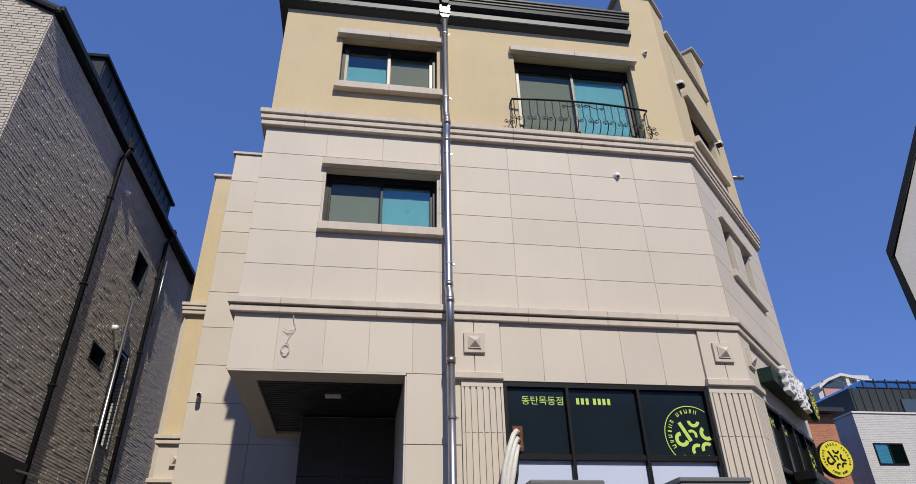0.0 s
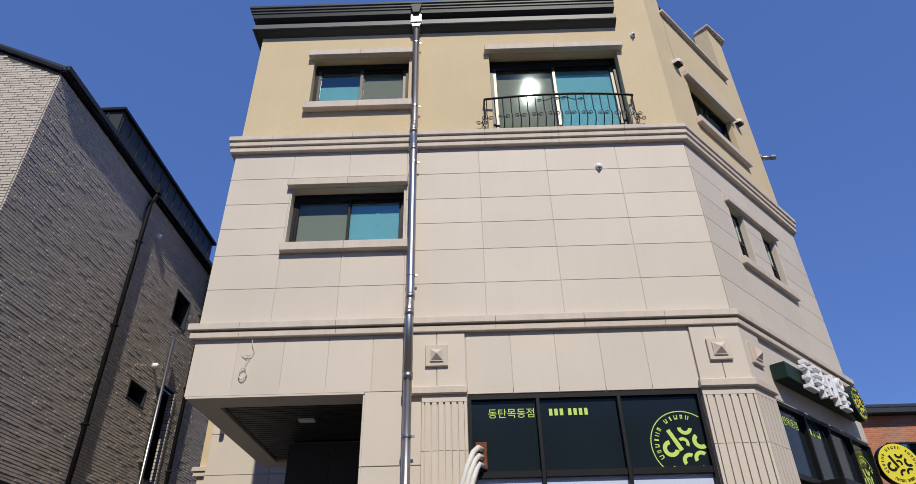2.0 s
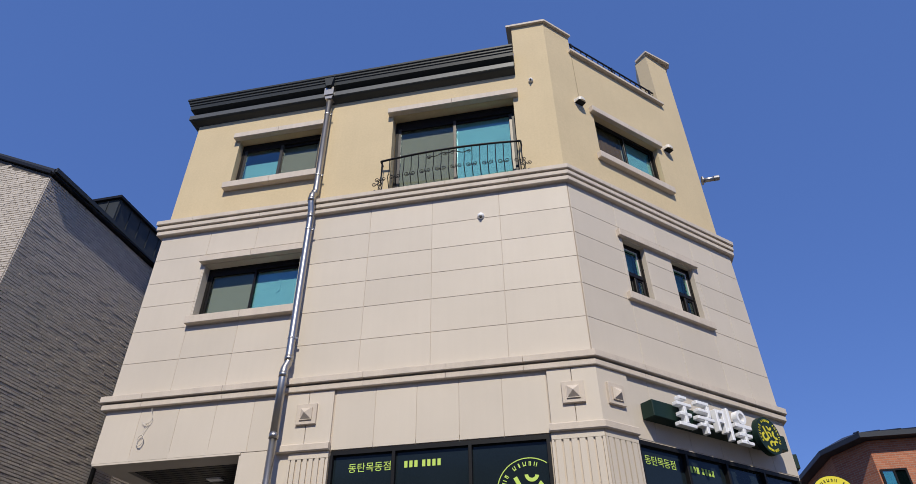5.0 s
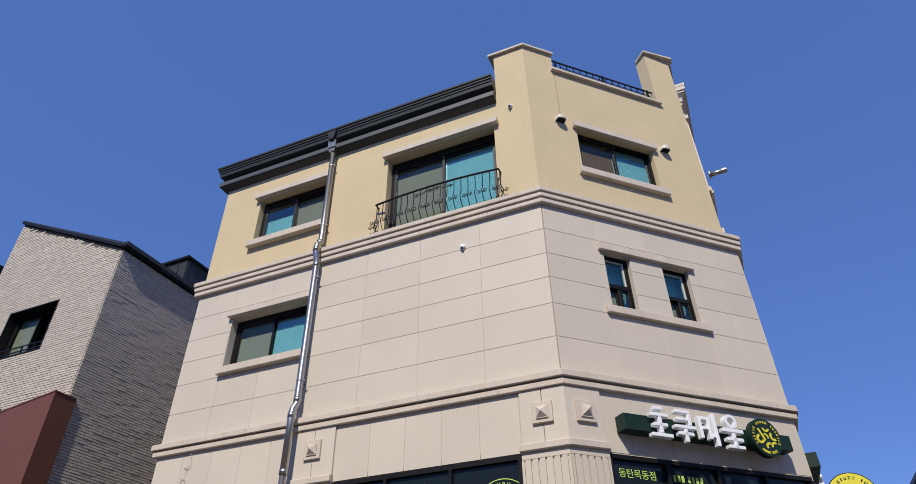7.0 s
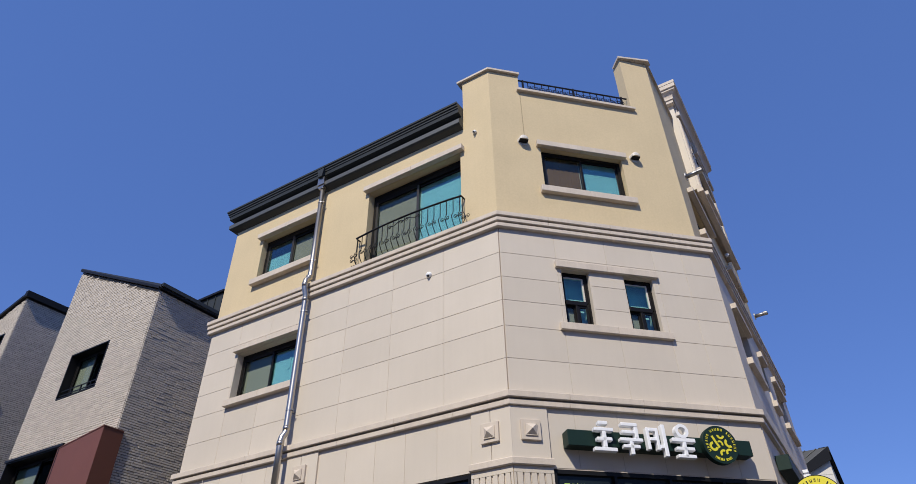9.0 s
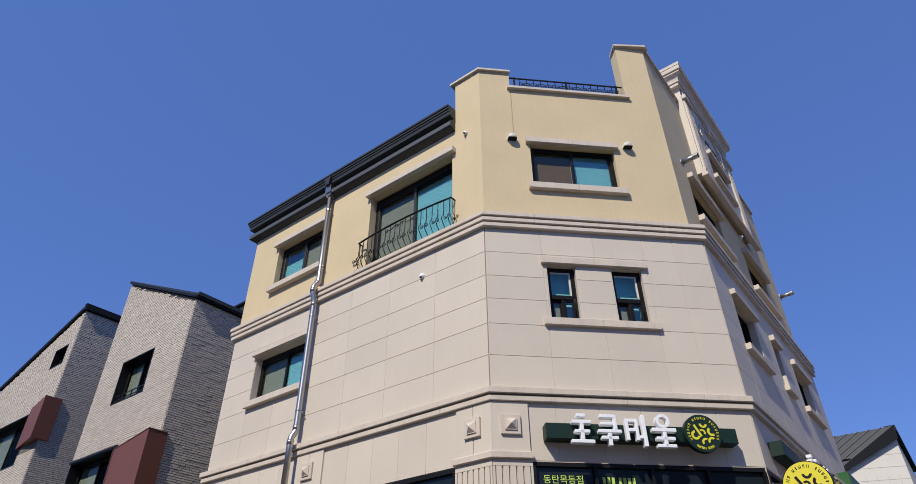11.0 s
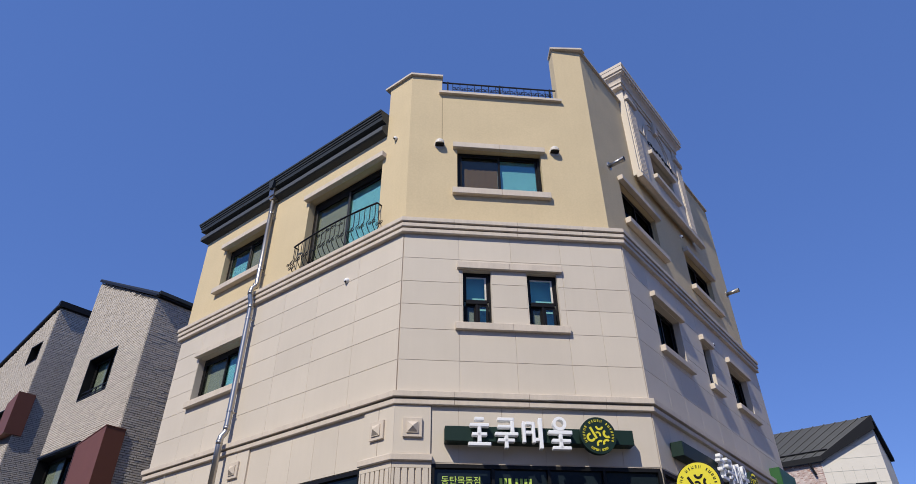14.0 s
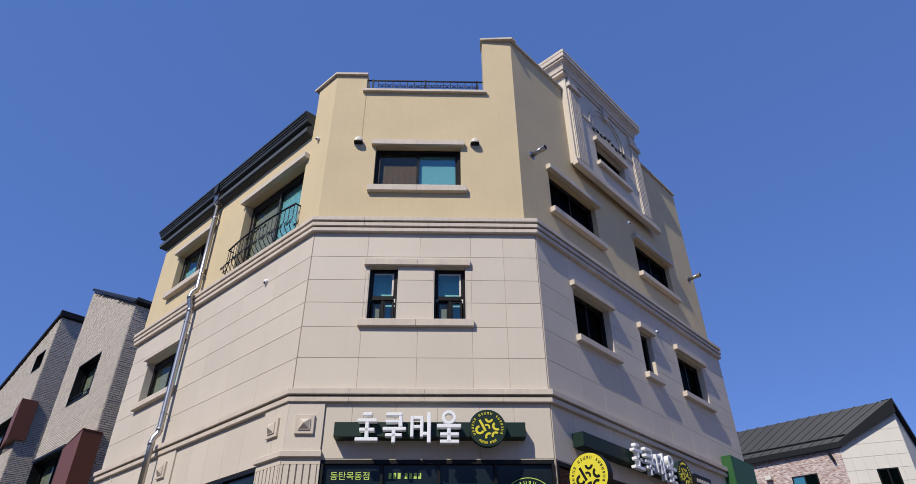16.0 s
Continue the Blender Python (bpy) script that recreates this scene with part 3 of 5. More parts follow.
HALF = lambda l, r: [(0, 0.515, 0, 1, l), (0.485, 1, 0, 1, r)]
w2 = window(house, FA, A_WIN2, HALF("grey", "teal"), depth=0.17, head=0.05)
part("blind_tag", upright(bmesh.new(), [(2.02, 6.78), (2.05, 6.78), (2.055, 6.46), (2.00, 6.42)], 0.188, 0.192, FA), BLIND, w2, "white strip hanging at the pane")
window(house, FA, A_WIN3, HALF("teal_low", "silver"), depth=0.17, head=0.06)
window(house, FA, (*A_DOOR[:2], Z_UP1 + 0.01, A_DOOR[3]), HALF("silver", "teal_silver"), depth=0.20, head=0.10)
window(house, FB, B_WIN3, HALF("brown", "teal"), depth=0.14)
for h in (B_WIN2L, B_WIN2R):
    window(house, FB, h, [(0, 1, 0.45, 1, "deep"), (0.04, 0.47, 0, 0.40, "grey"), (0.53, 0.96, 0, 0.40, "deep")], depth=0.11, bar=0.03)
    part("inner_frame", box(box(bmesh.new(), FB, h[1] - 0.105, h[1] - 0.078, 0.075, 0.104, h[2] + 0.47, h[3] - 0.06), FB, h[0] + 0.08, h[1] - 0.106, 0.075, 0.104, h[3] - 0.10, h[3] - 0.078), VENT, house, "pale inner frame of the sash")
    part("thick_rail", box(bmesh.new(), FB, h[0] + 0.07, h[1] - 0.07, 0.05, 0.15, h[2] + 0.38, h[2] + 0.45, 0.006), FRAME, house)
    part("mullion", box(bmesh.new(), FB, (h[0] + h[1]) / 2 - 0.022, (h[0] + h[1]) / 2 + 0.022, 0.055, 0.15, h[2] + 0.06, h[2] + 0.38, 0.006), FRAME, house)
for h in (C_WIN2, C_WIN3, C_WIN3B, C_WIN2C, C_WIN4):
    window(house, FC, h, HALF("dark", "dark"), depth=0.15 if h[2] < 8 else 0.25)
window(house, FC, C_WIN2B, [(0, 1, 0, 1, "dark")], depth=0.13)


# ---- shop front ----
def shopfront(m, hole, posts, transom, low):
    a, b, c, d = hole
    bm = bmesh.new()
    edges = [a, *posts, b]
    box(bm, m, a, b, -0.015, 0.10, d - 0.05, d)
    box(bm, m, a, b, -0.015, 0.10, c, c + 0.08)
    for x in (a, b):
        x0, x1 = max(a, x - 0.04), min(b, x + 0.04)
        box(bm, m, x0, x1, -0.03, 0.09, c + 0.08, d - 0.05)
    w = part("shop_window", bm, BLACK, house, "black metal shop window frame")
    for x in posts:
        part("mullion", box(bmesh.new(), m, x - 0.021, x + 0.021, -0.03, 0.09, c + 0.08, d - 0.05, 0.004), BLACK, w)
    for p, q in zip(edges, edges[1:]):
        part("transom", box(bmesh.new(), m, p + 0.022, q - 0.022, -0.018, 0.08, transom - 0.04, transom + 0.03, 0.004), BLACK, w)
    for p, q in zip(edges, edges[1:]):
        part("pane", box(bmesh.new(), m, p + 0.02, q - 0.02, 0.03, 0.04, transom, d - 0.05), FILM, w, "dark filmed glass")
        part("pane", box(bmesh.new(), m, p + 0.02, q - 0.02, 0.03, 0.04, c + 0.06, transom), low, w, "filmed lower pane")
    return w


shop_a = shopfront(FA, A_SHOP, (3.97, 4.87), 3.09, PALE_FILM)
shop_b = shopfront(FB, B_SHOP, (1.31, 2.06, 2.81), 3.09, FILM)
shopfront(FC, C_SHOP, (0.9, 1.8, 2.7, 3.6, 4.5), 3.09, FILM)


def film_writing(shop, m, x, z, size, number_x):
    mm = m @ Matrix.Translation((0, 0.028, 0))
    lettering("\ub3d9\ud0c4\ubaa9\ub3d9\uc810", mm, x, z, size, LIME, shop, "lime green lettering on the glass")
    for i in range(7):
        x0 = number_x + size * (0.52 * i + (0.28 if i > 2 else 0))
        part("bar_mark", box(bmesh.new(), m, x0, x0 + size * 0.32, 0.026, 0.029, z + size * 0.04, z + size * 0.70), LIME, shop, "lime green bar on the glass")


def emblem(m, x, z, r, y0, y1, mat, parent, label="", cut_x=99.0):
    """Bent strokes round the middle, one piece each."""
    for px, pz, rr, a0, a1 in ((-0.46, -0.13, 0.27, 95, 345), (-0.04, 0.02, 0.20, -30, 130), (0.10, 0.54, 0.24, 180, 350), (0.54, 0.10, 0.27, 125, 305), (0.08, -0.52, 0.24, 60, 215), (0.46, -0.46, 0.24, 45, 205)):
        if x + px * r + 0.02 < cut_x:
            k = r * 0.92
            part("emblem_stroke", arc_band(bmesh.new(), m, x + px * k, z + pz * k, rr * k * 0.50, rr * k, a0, a1, y0, y1, 12), mat, parent, label)
    k = r * 0.92
    part("emblem_stroke", upright(bmesh.new(), [(x - 0.52 * k, z + 0.44 * k), (x - 0.40 * k, z + 0.50 * k), (x - 0.06 * k, z - 0.16 * k), (x - 0.18 * k, z - 0.23 * k)], y0, y1, m), mat, parent, label)


def ring_marks(m, x, z, r, y0, y1, cut_x=99.0):
    """Small bars set round a circle, in a long row above and a short one below."""
    bm = bmesh.new()
    rows = [206 - 12.0 * k for k in range(20) if k not in (6, 12)] + [238 + 7.0 * k for k in range(10) if k != 5]
    for i, a in enumerate(rows):
        w = (3.6, 2.4, 3.2, 1.6)[i % 4]
        if x + r * math.cos(radians(a)) < cut_x:
            for b in (a - w, a + w - 1.5):
                arc_band(bm, m, x, z, r * 0.755, r * 0.885, b, b + 1.6, y0, y1, 1)
            if i % 3 != 1:
                arc_band(bm, m, x, z, r * (0.85 if i % 2 else 0.755), r * (0.885 if i % 2 else 0.79), a - w + 1.6, a + w - 1.5, y0, y1, 1)
    return bm


film_writing(shop_a, FA, 3.41, 3.705, 0.115, 4.09)
film_writing(shop_b, FB, 0.63, 3.70, 0.115, 1.40)
for shop, m, x, lim in ((shop_a, FA, 5.51, 5.73), (shop_b, FB, 3.24, 3.54)):
    emblem(m, x, 3.36, 0.36, 0.026, 0.029, LIME, shop, "lime green stroke on the glass", lim)
    bm = ring_marks(m, x, 3.36, 0.36, 0.026, 0.029, lim)
    for k in range(60):
        if x + 0.36 * math.cos(radians(6 * k)) < lim and x + 0.36 * math.cos(radians(6 * k + 6)) < lim and 3.36 + 0.36 * math.sin(radians(6 * k)) > 3.12:
            arc_band(bm, m, x, 3.36, 0.352, 0.362, 6 * k, 6 * k + 6, 0.026, 0.029, 1)
    tagged(part("emblem_ring", bm, LIME, shop, "lime green ring of small marks on the glass"), kind="stuff")


def pilaster(m, x0, x1, ribs, left=0.0):
    p = part("pilaster", box(bmesh.new(), m, x0, x1, -0.03, 0, 0.1, 3.955), TRIM, house, "fluted beige stone pilaster")
    w = (x1 - x0 - 0.06) / ribs
    for z0, z1 in ((0.12, 1.72), (1.726, 3.335), (3.341, 3.87)):
        for i in range(ribs):
            a = x0 + 0.03 + i * w
            part("fillet", box(bmesh.new(), m, a + 0.011, a + w - 0.011, -0.052, -0.029, z0, z1), STONE, p)
        for a, b in ((x0, x0 + 0.028), (x1 - 0.028, x1)):
            part("fillet", box(bmesh.new(), m, a, b, -0.052, -0.029, z0, z1), STONE, p)
    part("fillet", box(bmesh.new(), m, x0, x1, -0.052, -0.029, 3.874, 3.953), STONE, p)


pilaster(FA, 2.68, 3.18, 6)
pilaster(FA, 5.80, LA + 0.015, 6)
pilaster(FB, -0.015, 0.495, 5)
CAP = [(0, 3.956), (0.085, 3.956), (0.095, 3.966), (0.095, 4.036), (0.085, 4.046), (0, 4.05)]
part("pilaster_cap", sweep(bmesh.new(), [along(FA, 2.50), along(FA, 3.185)], CAP), TRIM, house)
part("pilaster_cap", sweep(bmesh.new(), [along(FA, 5.79), P1, along(FB, 0.50)], CAP), TRIM, house)


def stud(m, x, z, s=0.13):
    """A square stone boss with a pyramid."""
    bm = bmesh.new()
    box(bm, m, x - s, x + s, -0.085, -0.045, z - s, z + s, 0.004)
    q = s * 0.60
    box(bm, m, x - q, x + q, -0.10, -0.08, z - q, z + q)
    tip = bm.verts.new(m @ Vector((x, -0.155, z)))
    c = [bm.verts.new(m @ Vector((x + i * q * 0.9, -0.10, z + k * q * 0.9))) for i, k in ((-1, -1), (1, -1), (1, 1), (-1, 1))]
    for i in range(4):
        bm.faces.new((c[i], c[(i + 1) % 4], tip))
    part("boss", bm, TRIM, house, "square stone boss with a pyramid face")


stud(FA, 2.85, 4.415)
stud(FA, 6.10, 4.40)
stud(FB, 0.235, 4.395)

# ---- porch under the overhang ----
bm = bmesh.new()
for x0, x1, y0, y1 in ((-1.52, 0.51, 7.28, 7.62), (-1.52, -1.24, 7.62, 10.44), (-1.24, 0.51, 10.16, 10.44)):
    box(bm, Matrix(), x0, x1, y0, y1, 4.0, 4.10)
part("soffit_border", bm, STONE, house)
part("soffit_board", box(bmesh.new(), Matrix(), -1.24, 0.51, 7.62, 10.16, 4.09, 4.14), SLAT, house)
soffit = part("soffit", box(bmesh.new(), Matrix(), -1.23, 0.50, 7.63, 10.15, 4.075, 4.088), BLACK, house, "dark slatted porch soffit")
for i in range(28):
    y = 7.66 + i * 0.089
    part("slat", box(bmesh.new(), Matrix(), -1.23, 0.50, y, y + 0.066, 4.035, 4.075), SLAT, soffit)
part("soffit_light", box(bmesh.new(), Matrix(), -0.46, -0.26, 8.20, 8.32, 4.015, 4.035), WHITE, house, "white square porch light, switched off")
for i, (z0, z1) in enumerate(((0.1, 0.85), (0.85, 1.6), (1.6, 2.4), (2.4, 3.2), (3.2, 4.02))):
    part("panel", slab(bmesh.new(), FA, 2.035, 2.675, 0, 0.022, z0 + 0.004, z1 - 0.004), STONE, wall_a)
part("porch_pier", box(bmesh.new(), Matrix(), 0.515, 1.16, 7.301, 9.3, 0, Z_SOFFIT), JOINT, house)
for z0, z1 in ((0.1, 0.85), (0.85, 1.6), (1.6, 2.4), (2.4, 3.2), (3.2, 3.99)):
    part("panel", slab(bmesh.new(), wall_frame((0.515, 9.12), (0.515, 7.28)), 0.004, 1.836, 0, 0.02, z0 + 0.004, z1 - 0.004), STONE, wall_a)
part("porch_wall", box(bmesh.new(), Matrix(), -0.80, 0.49, 9.16, 9.9, 0, 4.0), JOINT, house)
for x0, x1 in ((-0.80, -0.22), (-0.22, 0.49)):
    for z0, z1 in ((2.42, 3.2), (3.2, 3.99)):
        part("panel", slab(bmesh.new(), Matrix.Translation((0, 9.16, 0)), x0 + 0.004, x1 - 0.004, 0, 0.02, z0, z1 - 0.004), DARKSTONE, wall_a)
part("entrance_door", box(bmesh.new(), Matrix(), -0.55, 0.45, 9.10, 9.155, 0.05, 2.40), BLACK, house, "black entrance door in shade")

# rear wings seen past the left edge
AN = Matrix.Translation((0, 12.4, 0))
wing = part("rear_wing_wall", box(bmesh.new(), AN, -3.2, 0.4, 0, 4.4, 0, 10.95), JOINT, house)
zz = (0.2, 0.95, 1.7, 2.45, 3.2, 3.6, 4.35, 5.1, 5.84, 6.62, 7.40, 8.33, 8.85, 9.37, 10.2, 10.95)
for c, d in zip(zz, zz[1:]):
    for a, b in ((-3.2, -2.0), (-2.0, -0.9), (-0.9, 0.4)):
        part("panel", slab(bmesh.new(), AN, a + 0.004, b - 0.004, 0, 0.022, c + 0.004, d - 0.004), STONE, wing)
part("wing_coping", box(bmesh.new(), AN, -3.26, 0.4, -0.06, 4.4, 10.955, 11.02, 0.005), TRIM, house)
A2 = Matrix.Translation((0, 14.05, 0))
part("rear_stucco_wing", box(bmesh.new(), A2, -4.0, -3.21, 0, 2.7, 4.9, 11.45), STUCCO, house)
part("rear_wing_base", box(bmesh.new(), A2, -4.0, -3.21, -0.02, 2.7, 0, 4.72), STONE, house)
part("wing_coping", box(bmesh.new(), A2, -4.06, -3.15, -0.06, 2.7, 11.455, 11.52, 0.005), TRIM, house)
for prof in (LOW, UPP, CAP):
    part("band_stone", sweep(bmesh.new(), [(-4.0, 16), (-4.0, 14.04), (-3.2, 14.04)], prof), TRIM, house)
part("band_stone", box(bmesh.new(), A2, -3.99, -3.21, 0.01, 2.6, 4.70, 4.91), TRIM, house)
stud(A2, -3.6, 4.40, 0.12)

# ---- eaves and copings ----
EV = [(0.0, 10.10), (0.11, 10.14), (0.14, 10.16), (0.14, 10.275), (0.11, 10.30), (0.11, 10.315), (0.055, 10.335), (0.055, 10.385), (0.165, 10.415), (0.175, 10.49), (0.19, 10.50),
      (0.19, 10.54), (0.21, 10.55), (0.21, 10.59), (0.23, 10.60), (0.23, 10.64), (-0.25, 10.68), (-0.25, 10.30), (0.0, 10.25)]
part("eaves_gutter", sweep(bmesh.new(), [(-1.52, 10.0), (-1.52, 7.30), (4.275, 7.30)], EV), EAVE, house, "dark grey metal eaves with stepped gutter")
part("eaves_fascia", sweep(bmesh.new(), [(-1.52, 10.0), (-1.52, 7.30), (4.27, 7.30)], [(0.142, 10.17), (0.148, 10.17), (0.148, 10.265), (0.142, 10.265)]), EAVE_PALE, house)
part("main_roof", prism(bmesh.new(), [(-1.3, 7.5), (4.25, 7.5), (4.25, 12.3), (-1.3, 12.3)], 10.3, 10.64), ROOF, house)


def coping(path, z, out=0.055, back=0.26):
    part("coping", sweep(bmesh.new(), path, [(out, z), (out, z + 0.045), (-back, z + 0.055), (-back, z)]), TRIM, house)


ua = along(FB, 0.60)
coping([(4.24, 7.85), (4.24, 7.30), P1, ua], 11.362, back=0.30)
part("coping", sweep(bmesh.new(), [along(FB, 0.53), along(FB, 2.92)], [(0.07, 10.902), (0.07, 10.955), (-0.24, 10.965), (-0.24, 10.902)]), TRIM, house)
coping([along(FB, 2.83), (7.36, 9.695), (7.36, 9.80)], 12.462)
coping([(7.36, 9.804), (7.36, 16.86)], 12.462, out=0.018)

# upper panel with crown on the side street
part("gable_panel", pierced(bmesh.new(), FC, 1.72, 4.92, 10.30, 12.96, -0.03, 0.40, [C_WIN4]), STONE, house, "beige stone gable panel")
part("gable_sill", sweep(bmesh.new(), [along(FC, 1.62), along(FC, 5.12)], [(0, 10.14), (0.11, 10.14), (0.12, 10.15), (0.12, 10.20), (0.10, 10.22), (0.10, 10.31), (0, 10.32)]), TRIM, house)
crown = [(0.05, 12.84), (0.055, 12.845), (0.055, 12.93), (0.08, 12.935), (0.08, 12.985), (0.088, 13.03), (0.108, 13.075), (0.138, 13.11), (0.17, 13.13), (0.175, 13.13), (0.175, 13.185), (0.205, 13.19), (0.205, 13.30), (0.215, 13.305), (0.215, 13.385), (0.20, 13.40), (-0.5, 13.43), (-0.5, 12.84)]
part("gable_crown", sweep(bmesh.new(), [(6.95, 11.49), (7.445, 11.49), (7.445, 14.53), (6.95, 14.53)], crown), TRIM, house, "stepped stone crown moulding")
for x in (1.78, 4.46):
    p = part("pilaster", box(bmesh.new(), FC, x, x + 0.42, -0.06, -0.03, 10.32, 12.50), STONE, house)
    for i in range(5):
        part("fillet", box(bmesh.new(), FC, x + 0.03 + 0.075 * i, x + 0.085 + 0.075 * i, -0.075, -0.058, 10.40, 12.42), TRIM, p)
    part("pilaster_cap", box(bmesh.new(), FC, x - 0.04, x + 0.46, -0.12, -0.03, 12.50, 12.63, 0.012), TRIM, house)
    part("pilaster_block", box(bmesh.new(), FC, x + 0.02, x + 0.40, -0.07, -0.03, 12.634, 12.838, 0.006), TRIM, house)
facing(house, FC, [(a, b, c, d) for c, d in zip((10.32, 10.80, 11.28, 11.76, 12.24), (10.80, 11.28, 11.76, 12.24, 12.82)) for a, b in ((2.20, 2.83), (2.83, 3.75), (3.75, 4.46))], [C_WIN4], t=0.010, y=-0.03)
for r0, r1, out in ((0.61, 0.65, 0.062), (0.654, 0.735, 0.052), (0.739, 0.78, 0.072)):
    part("arch_moulding", arc_band(bmesh.new(), FC, 3.29, 11.95, r0, r1, 0, 180, -out, -0.039, 24), TRIM, house)
for a, b in ((2.22, 2.505), (4.075, 4.45)):
    part("impost_moulding", box(bmesh.new(), FC, a, b, -0.062, -0.039, 11.93, 12.03, 0.006), TRIM, house)
part("keystone", upright(bmesh.new(), [(3.22, 12.50), (3.36, 12.50), (3.41, 12.82), (3.17, 12.82)], -0.125, -0.039, FC), TRIM, house)
ledge(FC, 2.60, 3.98, 11.45, 11.56, 0.13)
ledge(FC, 2.60, 3.98, 10.74, 10.85, 0.13, "sill")


def scroll(m, x, z, r, y, flip=1, turns=1.4, n=18):
    """A flat spiral of points."""
    out = []
    for i in range(n + 1):
        f = i / n
        a = flip * f * turns * 2 * math.pi
        rr = r * (1 - 0.75 * f)
        out.append(m @ Vector((x + rr * math.cos(a), y, z + rr * math.sin(a))))
    return out


bm = bmesh.new()
for i in range(9):
    x = 2.62 + i * 0.16
    z = 11.78 + 0.10 * max(0.0, 1 - abs(i - 4) / 2)
    tube(bm, scroll(FC, x, z + 0.03 * math.sin(i * 1.1), 0.062, -0.085, 1 if i % 2 else -1), 0.010, 5)
    tube(bm, [FC @ Vector((x + 0.02, -0.085, z + 0.02)), FC @ Vector((x + 0.12, -0.085, z + 0.03 + 0.07 * math.cos(i * 2)))], 0.009, 5)
part("script_ornament", bm, BLACK, house, "curled black metal ornament over the window")

# ---- downpipe ----
pipe = thing("downpipe", (0.93, 7.1, 0), "bright stainless steel rainwater downpipe with a hopper head", "pipe")
XP = 1.015


def pt(x, o, z):
    return (x, 7.30 - o, z)


part("hopper", upright(upright(bmesh.new(), [(XP - 0.085, 10.18), (XP + 0.085, 10.18), (XP + 0.085, 10.36), (XP - 0.085, 10.36)], 7.11, 7.27), [(XP - 0.06, 10.10), (XP + 0.06, 10.10), (XP + 0.08, 10.18), (XP - 0.08, 10.18)], 7.13, 7.26), STEEL, pipe)
part("gutter_outlet", upright(bmesh.new(), [(XP - 0.05, 10.36), (XP + 0.05, 10.36), (XP + 0.09, 10.56), (XP - 0.09, 10.56)], 7.06, 7.2), EAVE, pipe)
part("pipe_length", tube(bmesh.new(), [pt(XP, 0.10, 10.12), pt(XP, 0.10, 8.02), pt(XP, 0.12, 7.96), pt(XP, 0.19, 7.88), pt(XP, 0.20, 7.80), pt(XP, 0.19, 7.70), pt(XP, 0.15, 7.60), pt(XP, 0.14, 7.52), pt(XP, 0.14, 5.14),
                                            pt(XP, 0.15, 5.08), pt(XP, 0.21, 4.99), pt(XP, 0.22, 4.92), pt(XP, 0.22, 4.10)], 0.052, 16), STEEL, pipe, smooth=True)
part("pipe_length", tube(bmesh.new(), [pt(XP, 0.22, 4.12), pt(XP, 0.22, 0.15)], 0.047, 16), STEEL, pipe, smooth=True)
for z, o in ((7.97, 0.125), (7.50, 0.14), (5.16, 0.14), (4.90, 0.22), (4.12, 0.22), (7.78, 0.2)):
    part("collar", tube(bmesh.new(), [pt(XP, o, z - 0.035), pt(XP, o, z + 0.035)], 0.058, 16), STEEL, pipe, smooth=True)
for z, o in ((9.75, 0.10), (8.35, 0.10), (7.25, 0.14), (5.45, 0.14), (3.45, 0.22)):
    bm = tube(bmesh.new(), [pt(XP, o, z - 0.012), pt(XP, o, z + 0.012)], 0.057, 16)
    box(bm, Matrix(), XP + 0.05, XP + 0.085, 7.30 - o - 0.008, 7.30 - o + 0.008, z - 0.012, z + 0.012)
    box(bm, Matrix(), XP - 0.008, XP + 0.008, 7.30 - o + 0.05, 7.29, z - 0.012, z + 0.012)
    part("bracket", bm, STEEL, pipe)


